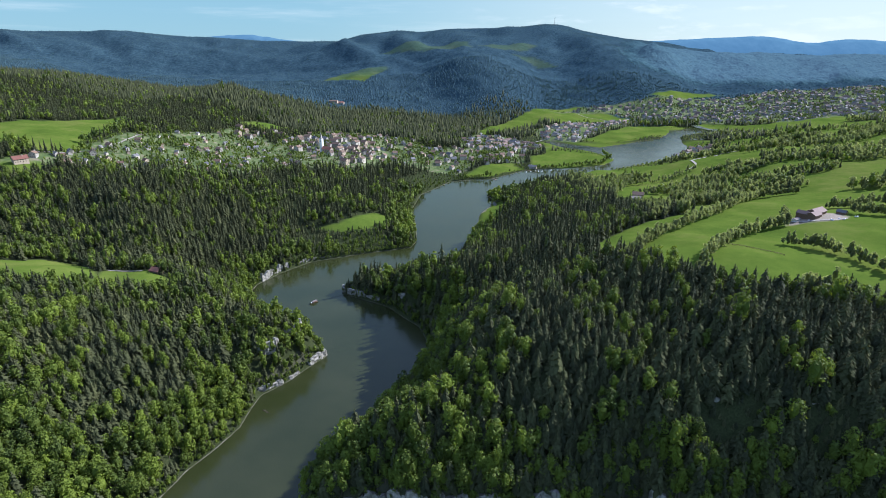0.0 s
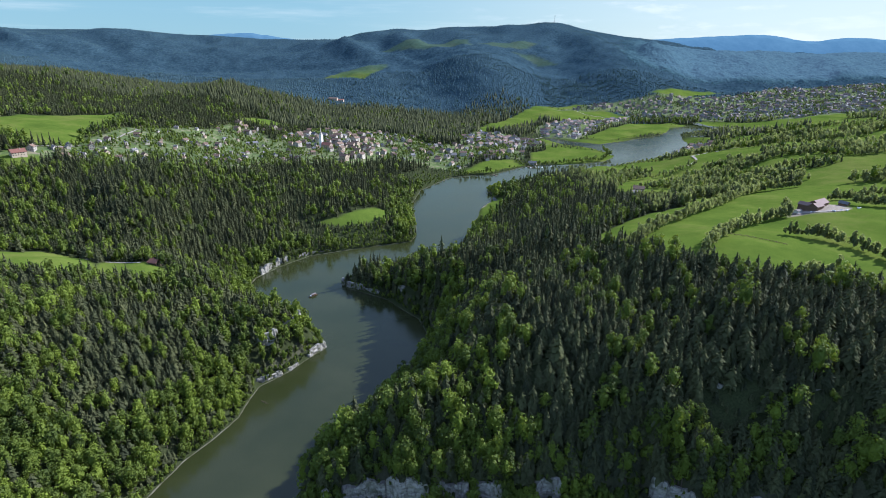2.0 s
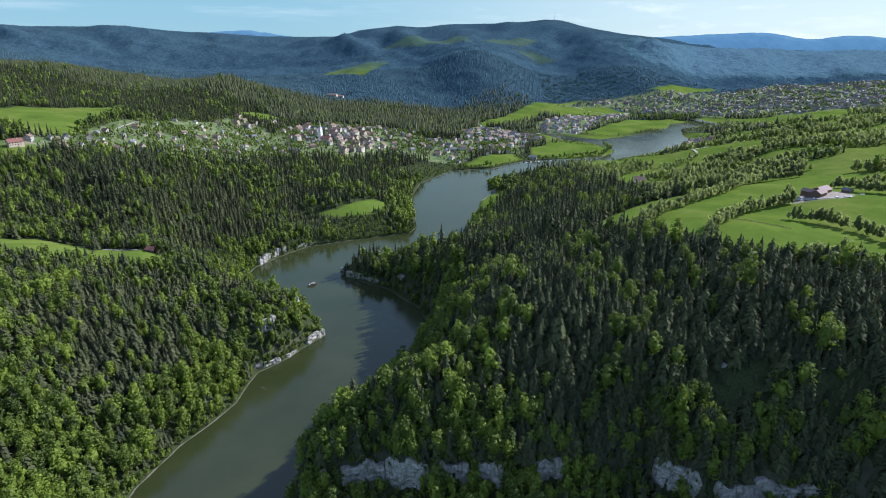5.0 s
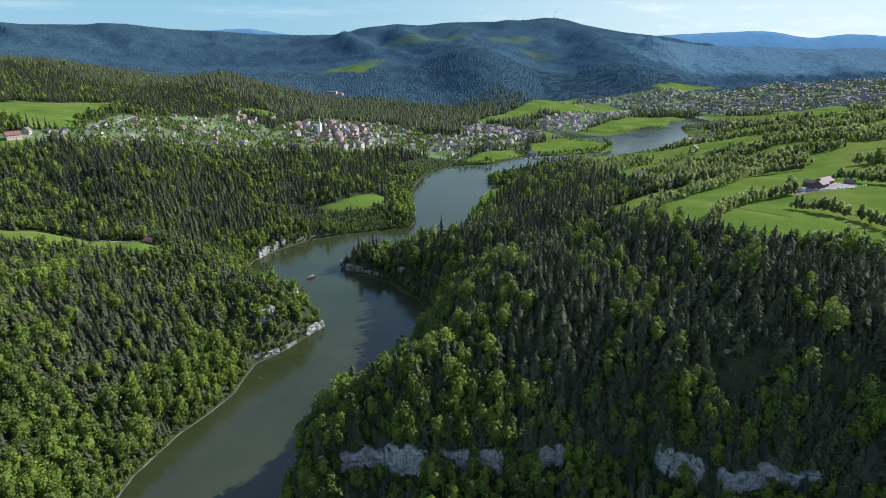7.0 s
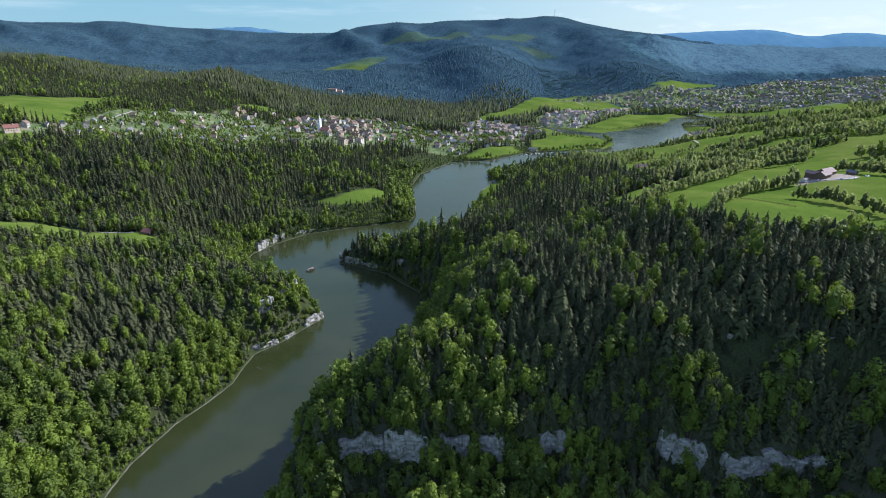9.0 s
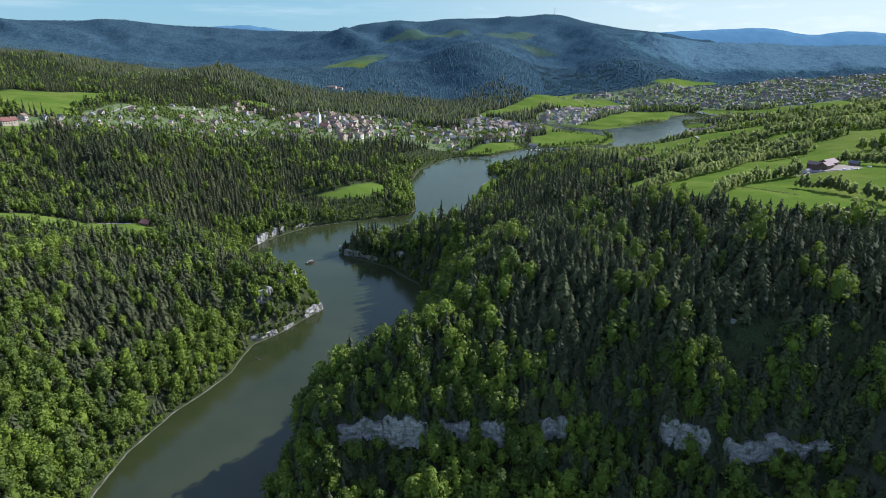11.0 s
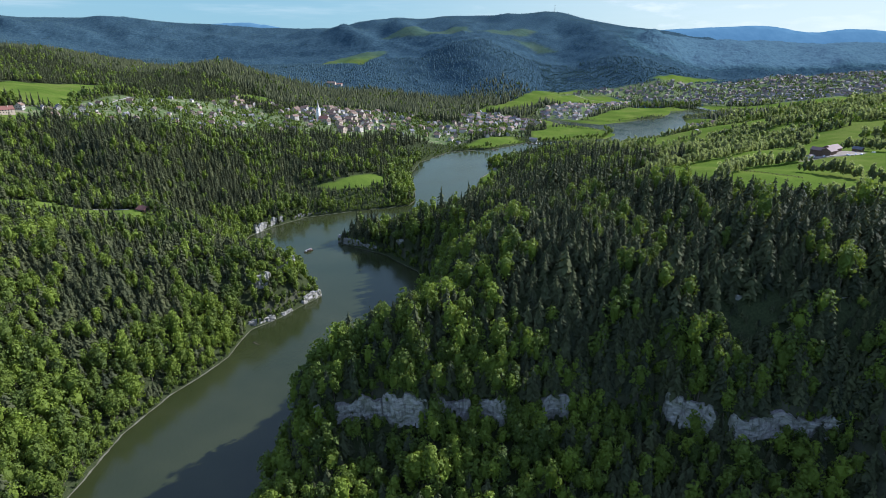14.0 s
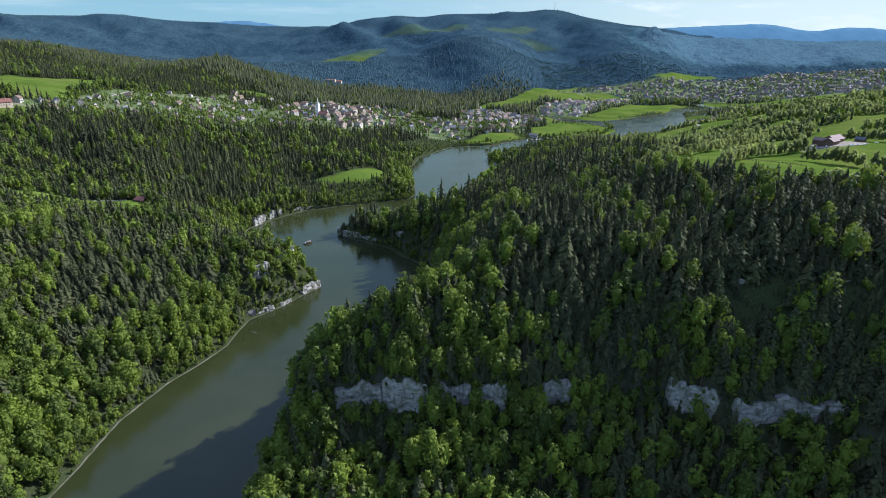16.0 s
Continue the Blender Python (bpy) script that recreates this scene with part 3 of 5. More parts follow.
def gable_wall(w, d, z, rise, deep=4.0):
    return prism([(-w / 2, -deep), (w / 2, -deep), (w / 2, z), (0, z + rise - 0.05), (-w / 2, z)], -d / 2, d / 2)


def ground_z(x, y):
    return float(land([x], [y])[0][0])


# ---- trees ----
rng = np.random.default_rng(7)
ICO_T = (1 + 5 ** 0.5) / 2
ICO_V = np.array([(-1, ICO_T, 0), (1, ICO_T, 0), (-1, -ICO_T, 0), (1, -ICO_T, 0), (0, -1, ICO_T), (0, 1, ICO_T), (0, -1, -ICO_T), (0, 1, -ICO_T),
                  (ICO_T, 0, -1), (ICO_T, 0, 1), (-ICO_T, 0, -1), (-ICO_T, 0, 1)]) / math.hypot(1, ICO_T)
ICO_F = np.array([(0, 11, 5), (0, 5, 1), (0, 1, 7), (0, 7, 10), (0, 10, 11), (1, 5, 9), (5, 11, 4), (11, 10, 2), (10, 7, 6), (7, 1, 8),
                  (3, 9, 4), (3, 4, 2), (3, 2, 6), (3, 6, 8), (3, 8, 9), (4, 9, 5), (2, 4, 11), (6, 2, 10), (8, 6, 7), (9, 8, 1)])
OCT_V = np.array([(1, 0, 0), (0, 1, 0), (-1, 0, 0), (0, -1, 0), (0, 0, 1), (0, 0, -1)], float)
OCT_F = np.array([(0, 1, 4), (1, 2, 4), (2, 3, 4), (3, 0, 4), (1, 0, 5), (2, 1, 5), (3, 2, 5), (0, 3, 5)])


def joined(pieces):
    vs, fs, k = [], [], 0
    for v, f in pieces:
        vs.append(v)
        fs.append(f + k)
        k += len(v)
    return np.concatenate(vs), np.concatenate(fs)


def trunk_shape(h, r, sides=5):
    """Tapered stem with a slight lean."""
    a = np.arange(sides) * 2 * math.pi / sides
    ring = np.stack([np.cos(a), np.sin(a)], 1)
    lean = rng.uniform(-0.03, 0.03, 2) * h
    v = np.concatenate([np.c_[ring * r, np.full(sides, -1.0)], np.c_[ring * r * 0.7 + lean * 0.5, np.full(sides, h * 0.5)],
                        np.c_[ring * r * 0.25 + lean, np.full(sides, h)]])
    f = []
    for lvl in (0, sides):
        for i in range(sides):
            j = (i + 1) % sides
            f += [(lvl + i, lvl + j, lvl + sides + j), (lvl + i, lvl + sides + j, lvl + sides + i)]
    return v, np.array(f)


def beech_crown(h, w, lobes, leaves, leaf, upright=1.0):
    """A crown of leaf sprays over several lobes round a dark heart. h: height of the tree; w: crown's width."""
    base = h * 0.2
    pieces = [(ICO_V * np.array([w * 0.31, w * 0.31, (h - base) * 0.37]) * rng.uniform(0.85, 1.1, (12, 1)) + np.array([0, 0, base + (h - base) * 0.5]), ICO_F)] if lobes > 3 else \
             [(OCT_V * np.array([w * 0.38, w * 0.38, (h - base) * 0.42]) * rng.uniform(0.85, 1.1, (6, 1)) + np.array([0, 0, base + (h - base) * 0.5]), OCT_F)]
    centres, radii = [], []
    for i in range(lobes):
        u = (i + 0.5) / lobes
        a = i * 2.4 + rng.uniform(-0.5, 0.5)
        r = w * rng.uniform(0.22, 0.31) * (1.35 if lobes < 4 else 1.0)
        out = max(0.0, w * 0.5 * math.sin(math.pi * min(0.95, 0.22 + 0.66 * u)) - r * 0.75)
        centres.append((math.cos(a) * out, math.sin(a) * out, base + (h - base) * (0.16 + 0.70 * u)))
        radii.append(r)
    centres, radii = np.array(centres), np.array(radii)
    radii *= rng.uniform(0.75, 1.2, lobes)
    centres += rng.normal(size=(lobes, 3)) * w * 0.06
    which = rng.integers(0, lobes, leaves)
    n = rng.normal(size=(leaves, 3))
    n[:, 2] += 0.35
    n += 0.8 * (centres[which] - np.array([0, 0, base + (h - base) * 0.45])) / (w * 0.5)
    n /= np.linalg.norm(n, axis=1, keepdims=True)
    c = centres[which] + n * radii[which, None] * rng.uniform(0.72, 1.2, (leaves, 1)) * np.array([1, 1, 0.95])
    # each spray lies roughly along the crown's surface
    m = n + rng.normal(size=(leaves, 3)) * 0.5
    m /= np.linalg.norm(m, axis=1, keepdims=True)
    t = np.cross(m, rng.normal(size=(leaves, 3)))
    t /= np.linalg.norm(t, axis=1, keepdims=True)
    s = np.cross(m, t)
    size = leaf * rng.uniform(0.65, 1.3, (leaves, 1))
    tri = np.stack([c + t * size, c - 0.5 * t * size + 0.87 * s * size, c - 0.5 * t * size - 0.87 * s * size], 1)
    tri[:, :, 2] = c[:, None, 2] + (tri[:, :, 2] - c[:, None, 2]) * upright
    pieces.append((tri.reshape(-1, 3), np.arange(leaves * 3).reshape(-1, 3)))
    return joined(pieces)


def spruce_crown(h, w, boughs):
    """Flat drooping boughs, set in a spiral round a slim dark core, from skirt to tip."""
    base, sides = h * 0.06, 5
    a = np.arange(sides) * 2 * math.pi / sides
    core = np.concatenate([np.stack([np.cos(a) * w * 0.24, np.sin(a) * w * 0.24, np.full(sides, base)], 1), [[0, 0, h]]])
    pieces = [(core, np.array([(j, (j + 1) % sides, sides) for j in range(sides)]))]
    u = np.clip(1 - (1 - (np.arange(boughs) + 0.5) / boughs) ** 0.62 + rng.uniform(-0.02, 0.02, boughs), 0, 0.97)
    a = np.arange(boughs) * 2.39996 + rng.uniform(-0.35, 0.35, boughs)
    full = rng.uniform(0.64, 0.86)
    r = w * 0.5 * (1 - u) ** full * rng.uniform(0.75, 1.25, boughs) + 0.35
    wide = np.minimum(r * rng.uniform(0.28, 0.46, boughs), 1.4)
    z = base + (h - base) * u
    out, side = np.stack([np.cos(a), np.sin(a)], 1), np.stack([-np.sin(a), np.cos(a)], 1)
    tip = np.c_[out * r[:, None], z + r * rng.uniform(-0.45, 0.08, boughs)]
    root = np.c_[out * (0.06 * r)[:, None], z + 0.42 * r + 0.3]
    left, right = [np.c_[out * (0.58 * r)[:, None] + e * side * wide[:, None], z + rng.uniform(-0.12, 0.26, boughs) * r] for e in (1, -1)]
    v = np.stack([root, left, tip, right], 1).reshape(-1, 3)
    k = np.arange(boughs)[:, None] * 4
    pieces.append((v, np.concatenate([k + [0, 1, 2], k + [0, 2, 3]])))
    return joined(pieces)


def far_spruce(h, w):
    a = np.arange(6) * math.pi / 3
    r = w * 0.5 * np.where(np.arange(6) % 2 == 0, rng.uniform(0.9, 1.3, 6), rng.uniform(0.45, 0.7, 6))
    v = np.concatenate([np.stack([np.cos(a) * r, np.sin(a) * r, rng.uniform(0, h * 0.15, 6)], 1), [[0, 0, h]]])
    return v, np.array([(i, (i + 1) % 6, 6) for i in range(6)])


def make_shapes(lod):
    """Crowns with trunks for one level of detail: lists of (verts, faces, material index)."""
    out = {"spruce": [], "beech": [], "pale": []}
    for i in range((8, 8, 6, 5)[lod]):
        h, w = rng.uniform(*((14, 19.5), (15, 21), (16, 22.5), (16, 22.5))[lod]), (rng.uniform(7.2, 9.2), rng.uniform(7.2, 9.2), rng.uniform(7.2, 9.2), rng.uniform(6.6, 8.6))[lod]
        crown = spruce_crown(h, w, (64, 32, 14)[lod]) if lod < 3 else far_spruce(h, w)
        parts = [(*crown, 0)]
        if lod == 0:
            parts.append((*trunk_shape(h * 0.9, 0.32, 4), 1))
        out["spruce"].append(parts)
        h, w = rng.uniform(14, 19.5), rng.uniform(7.0, 10.0)
        crown = beech_crown(h, w, (9, 7, 4, 2)[lod], (250, 104, 34, 9)[lod], (0.74, 1.0, 1.75, 2.9)[lod])
        parts = [(*crown, 0)]
        if lod == 0:
            parts.append((*trunk_shape(h * 0.6, 0.34, 4), 1))
        out["beech"].append(parts)
        h, w = rng.uniform(13, 18), rng.uniform(5.2, 7.4)
        crown = beech_crown(h, w, (7, 6, 4, 2)[lod], (150, 110, 40, 9)[lod], (0.80, 0.85, 1.4, 2.4)[lod], 1.9)
        out["pale"].append([(*crown, 0)])
    return out


SHAPES = [make_shapes(k) for k in range(4)]
MATS = {"spruce": M_SPRUCE, "beech": M_BEECH, "pale": M_PALE}


def plant(name, kind, lod, x, y, z, tone, size, label, mat=None, squat=1.0):
    """One object for a whole stand of trees."""
    if not len(x):
        return
    shapes = SHAPES[lod][kind]
    which = rng.integers(0, len(shapes), len(x))
    vs, fs, ms, ts, k = [], [], [], [], 0
    for s, parts in enumerate(shapes):
        w = np.flatnonzero(which == s)
        if not len(w):
            continue
        a = rng.uniform(0, 2 * math.pi, len(w))
        ca, sa = np.cos(a)[:, None] * size[w, None], np.sin(a)[:, None] * size[w, None]
        tall = squat * size[w, None] * rng.uniform(0.85, 1.18, (len(w), 1))
        for v, f, mi in parts:
            q = np.stack([v[None, :, 0] * ca - v[None, :, 1] * sa + x[w, None], v[None, :, 0] * sa + v[None, :, 1] * ca + y[w, None],
                          v[None, :, 2] * tall + z[w, None]], 2).reshape(-1, 3)
            vs.append(q)
            fs.append((f[None] + (np.arange(len(w)) * len(v))[:, None, None] + k).reshape(-1, 3))
            ms.append(np.full(len(w) * len(f), mi))
            ts.append(np.repeat(tone[w], len(v)))
            k += len(q)
    me = mesh_from(name, np.concatenate(vs), np.concatenate(fs), [mat or MATS[kind], M_BARK], {"tone": np.concatenate(ts)}, lod == 3 and kind == "spruce", np.concatenate(ms))
    tagged(new(name, me), label, "forest", kind="stuff")


def scatter(y0, y1, step, margin=60, bank=1.6):
    """Jittered places in the part of the valley that is seen, with ground height and distance from the water."""
    ys = np.arange(y0, y1, step)
    xs = np.arange(-0.9 * y1 - 150 - margin, 0.9 * y1 + 150 + margin, step)
    x, y = [q.ravel() for q in np.meshgrid(xs, ys)]
    x = x + rng.uniform(-0.48, 0.48, len(x)) * step
    y = y + rng.uniform(-0.48, 0.48, len(y)) * step
    keep = np.abs(x) < 0.775 * np.maximum(y, 0) + 50 + margin
    x, y = x[keep], y[keep]
    z, d = land(x, y)
    keep = d > bank
    return x[keep], y[keep], z[keep], d[keep]


def leafy(x, y, d):
    """Share of broad-leaved trees, by place."""
    left_near = (x < -100) & (y < 640)
    share = np.where(left_near, 0.94 - 0.66 * smooth(290, 380, y + 0.25 * (x + 300)), 0.20)
    share = np.where(left_near & (y > 470), 0.42, share)
    bank = 1 - smooth(25, 75, d)
    share = np.maximum(share, 0.74 * bank)
    below = (x > -110) & (y < cliff_line(x))
    share = np.where(below, 0.80 - 0.35 * smooth(40, 120, x), share)
    share = np.where((x > 50) & ~below & (y < 560), 0.05 + 0.10 * smooth(300, 260, y), share)
    share = np.where((x > -90) & (x < 70) & ~below & (y < 420), 0.5 - 0.3 * smooth(0, 70, x), share)
    share = np.where((x > -145) & (x < 40) & (y > 640) & (y < 790), 0.3, share)
    share = np.where((x > 300) & (y > 640) & (y < 2100), 0.97, share)
    share = np.where((y > 1700), 0.16, share)
    share = np.where((x > 500) & (y > 1700) & (y < 3000), 0.5, share)
    back_hill = (y > 1150) & (x < 300) & (d > 70)
    share = np.where(back_hill, 0.10, share)
    share = np.where((y > 2150) & (x < 500), 0.02, share)
    return np.clip(share + np.where(back_hill, 0.16, 0.26) * rough(x, y, 38, 11), 0.01, 0.97)


def cliff_spans(x):
    """Where bare rock shows along the band."""
    bare = np.zeros(len(x), bool)
    for a, b in ((-64, -8), (-3, 17), (20, 38), (58, 75), (128, 150), (156, 216)):
        bare |= (x > a) & (x < b)
    return bare


STANDS = [("near", 185, 455, 5.5, 0), ("gorge", 455, 900, 6.6, 1), ("terrace", 900, 1750, 8.4, 2), ("valley", 1750, 2450, 9.5, 3), ("foothill", 2450, 3100, 10.5, 3), ("hill", 3100, 4880, 14.0, 3)]
nearest = []
for stand, y0, y1, step, lod in STANDS:
    x, y, z, d = scatter(y0, y1, step)
    open_ = np.maximum(within(x, y, MEADOWS, 1), within(x, y, YARDS, 1))
    garden = within(x, y, GARDENS, 4)
    if lod == 0:  # the steep face behind the rock band carries more trees than the plan shows
        x2, y2, z2, d2 = scatter(240, 302, 4.4)
        rise_ = y2 - cliff_line(x2)
        k2 = (x2 > -85) & (x2 < 330) & (rise_ > np.where(x2 > 185, -16, np.where(cliff_spans(x2), -1, -8))) & (rise_ < 26)
        x, y, z, d = [np.concatenate([p, q[k2]]) for p, q in ((x, x2), (y, y2), (z, z2), (d, d2))]
        open_, garden = np.concatenate([open_, np.zeros(k2.sum())]), np.concatenate([garden, np.zeros(k2.sum())])
    pick = rng.uniform(size=len(x))
    keep = (open_ < 0.4) & (pick > 0.92 * garden) & (pick > 0.03)
    keep &= ~((x > -690) & (x < -640) & (y > 818) & (y < 870))
    keep &= ~((x > 292) & (x < 352) & (y > 842) & (y < 912))
    keep &= ~(cliff_spans(x) & (y > cliff_line(x) - 4.5) & (y < cliff_line(x) - 0.5) & (pick > 0.1))
    keep &= ~((y > 3330) & (x > (0.36 + 0.22 * pick) * y))
    keep &= ~((x > 330) & (y > 640) & (y < 2000) & ((pick < 0.2) | (rough(x * 0.45, y * 1.25, 60, 31) > -0.18)))
    x, y, z, d, garden = x[keep], y[keep], z[keep], d[keep], garden[keep]
    broad = rng.uniform(size=len(x)) < np.where(garden > 0.5, 0.8, leafy(x, y, d))
    pale = broad & (x > 250) & (y > 560) & (y < 2300) & (rng.uniform(size=len(x)) < 0.85)
    calm = 0.35 if stand in ("hill", "foothill") else 1.0
    tone = np.clip(0.5 + calm * (0.27 * rng.normal(size=len(x)) + 0.22 * rough(x, y, 35, 17)), 0, 1)
    size = np.clip(1 + 0.21 * rng.normal(size=len(x)), 0.5, 1.4) * np.where(d < 8, np.where((x > -125) & (x < -60) & (y > 190) & (y < 340), 1.0, 0.75), 1.0) * np.where((x > -145) & (x < 70) & (y > 640) & (y < 800), 1.15, 1.0) * np.where(garden > 0.5, rng.uniform(0.3, 0.65, len(x)), 1.0)
    size = size * np.where((x > -85) & (x < 220) & (y < cliff_line(x)) & (y > cliff_line(x) - 12) & cliff_spans(x), np.where(x < -38, rng.uniform(0.5, 0.85, len(x)), rng.uniform(0.4, 0.8, len(x))), 1.0) * np.where((x > -250) & (x < -90) & (y > 835) & (y < 905), 0.55, 1.0)
    size = size * np.where((x > 30) & (x < 130) & (y > 905) & (y < 990), 0.5, 1.0) * np.where((x > 255) & (x < 350) & (y > 735) & (y < 860), 0.5, 1.0)
    size = size * np.where((y > 1250) & (y < 2350) & (d < 80), 0.42, 1.0)
    size = size * np.where((x < -340) & (y > 430) & (y < 560), 0.75, 1.0) * np.where((x > -350) & (x < -305) & (y > 535) & (y < 580), 0.55, 1.0)
    size = size * (1 + (0.0, 0.0, 0.05, 0.05, -0.1, -0.42)[STANDS.index((stand, y0, y1, step, lod))])
    size = size * np.where(((x > 158) & (x < 192) & (y > 268) & (y < 288)) | ((x > 213) & (x < 247) & (y > 255) & (y < 277)), 0.4, 1.0)
    if lod < 2:  # a few overtop the rest and catch the sun
        size = size * np.where((rng.uniform(size=len(x)) < 0.10) & (d > 10) & ~((x > -85) & (x < 220) & (np.abs(y - cliff_line(x)) < 14)), rng.uniform(1.12, 1.32, len(x)), 1.0)
    if lod == 0:
        order = np.argsort(np.hypot(x - 20, (y - 215) * 1.2) + 1e6 * (x < -85))[:300]
        nearest = [(x[i], y[i], z[i], size[i], "beech" if broad[i] else "spruce") for i in order]
        rest = np.ones(len(x), bool)
        rest[order] = False
    else:
        rest = np.ones(len(x), bool)
    where = {"near": "near slopes", "gorge": "gorge sides", "terrace": "terrace slope", "valley": "valley floor", "foothill": "foothills", "hill": "far hills"}[stand]
    # past about 2.5 km trees take the haze-tinted needles and leaves
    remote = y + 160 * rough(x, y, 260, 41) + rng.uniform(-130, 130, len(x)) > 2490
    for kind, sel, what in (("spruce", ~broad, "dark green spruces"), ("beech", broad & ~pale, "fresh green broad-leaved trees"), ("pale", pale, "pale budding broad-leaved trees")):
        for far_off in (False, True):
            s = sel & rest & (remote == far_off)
            mat = {"spruce": M_HAZED_SPRUCE, "beech": M_HAZED_BEECH}.get(kind) if far_off else None
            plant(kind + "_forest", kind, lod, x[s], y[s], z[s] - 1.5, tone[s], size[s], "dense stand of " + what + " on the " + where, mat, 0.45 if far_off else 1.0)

# The slope under the camera.
x, y, z, d = scatter(-120, 185, 7.0)
k = rng.uniform(size=len(x)) < 0.5
for kind, sel, what in (("beech", k, "fresh green broad-leaved trees"), ("spruce", ~k, "dark green spruces")):
    plant(kind + "_forest", kind, 2, x[sel], y[sel], z[sel] - 0.3, rng.uniform(0.1, 0.9, sel.sum()), rng.uniform(0.75, 1.2, sel.sum()), "dense stand of " + what + " on the slope under the viewpoint")

# Bushes along the banks.
x, y, z, d = scatter(185, 900, 3.4, bank=0.3)
k = (d < 6)
x, y, z = x[k], y[k], z[k]
plant("bank_bushes", "beech", 1, x, y, z - 0.3, rng.uniform(0, 0.8, len(x)), rng.uniform(0.25, 0.48, len(x)), "low leafy bushes overhanging the banks")

# Scrub that hangs over and fills between the rocks.
x, y, z, d = scatter(238, 300, 2.6)
rise_ = y - cliff_line(x)
k = (x > -84) & (x < 235) & (rise_ > -9) & (rise_ < 9) & ~(cliff_spans(x) & (rise_ < -0.6) & (rise_ > -5.5)) & (rng.uniform(size=len(x)) < 0.8)
x, y, z = x[k], y[k], z[k]
low, high = 43 + 6 * smooth(120, 165, x), 57 + 5 * smooth(120, 165, x)
face = (np.abs(rise_[k]) < 4) & ~(cliff_spans(x) & (rise_[k] < -4))
z = np.where(face, low + (high - low) * np.clip((rise_[k] + 4) / 8, 0, 1), z)
over = (rng.uniform(size=len(x)) < 0.5) & cliff_spans(x) & (rise_[k] > -0.6) & (rise_[k] < 3)
y = np.where(over, cliff_line(x) - rng.uniform(0.5, 3.8, len(x)), y)
z = np.where(over, high - rng.uniform(0, 4, len(x)), z)
plant("rock_scrub", "beech", 1, x, y, z - 0.6, rng.uniform(0, 0.6, len(x)), rng.uniform(0.22, 0.5, len(x)), "leafy scrub hanging over the limestone band")

# Small trees and hedges in the gardens, in clumps.
x, y, z, d = scatter(800, 1900, 6.8)
clump = np.clip(np.where(y > 1250, 0.18, 0.26) + 1.3 * rough(x, y, 26, 51) + 0.5 * rough(x, y, 70, 52), 0.05, 0.95)
k = (within(x, y, GARDENS, 4) > 0.5) & (rng.uniform(size=len(x)) < clump)
k &= ~((x > -690) & (x < -640) & (y > 815) & (y < 875))
x, y, z = x[k], y[k], z[k]
plant("garden_trees", "beech", 2, x, y, z - 0.3, rng.uniform(0, 0.9, len(x)), rng.uniform(0.25, 0.68, len(x)), "small garden trees and hedges between houses")

x, y, z, d = scatter(1900, 3150, 11.0)
k = (within(x, y, GARDENS, 4) > 0.5) & (rng.uniform(size=len(x)) < np.clip(0.35 + 0.9 * rough(x, y, 60, 53), 0.08, 0.9))
x, y, z = x[k], y[k], z[k]
plant("town_trees", "beech", 3, x, y, z - 0.3, rng.uniform(0, 0.6, len(x)), rng.uniform(0.35, 0.75, len(x)), "dark green trees between the houses of the far town")


# ---- single trees that stand nearest ----
def single_tree(kind, shape, m):
    """A tree of its own: tapered trunk and a crown of clumps or whorls."""
    tree = empty(kind + "_tree", m)
    for (v, f, _), name, mat in zip(shape, ("crown", "trunk"), (M_BEECH_ONE if kind == "beech" else M_SPRUCE_ONE, M_BARK)):
        ob = new(name, mesh_from(name, v, f, [mat]))
        ob.parent = tree
    return tagged(tree, "fresh green beech with a full rounded crown" if kind == "beech" else "dark green spruce with drooping ragged boughs",
                  "tree", "trees below the cliff")


masters = {}
for i, (x, y, z, s, kind) in enumerate(nearest):
    k = (kind, i % 8)
    m = Matrix.Translation((x, y, z - 0.3)) @ pose(0, 0, 0, 0, 0, (i * 137) % 360)
    if k not in masters:
        masters[k] = single_tree(kind, SHAPES[0][kind][i % 8], m @ Matrix.Diagonal((s, s, s, 1)))
    else:
        t = copy_thing(masters[k], m)
        t.scale = (s, s, s * (0.9 + 0.02 * (i % 11)))


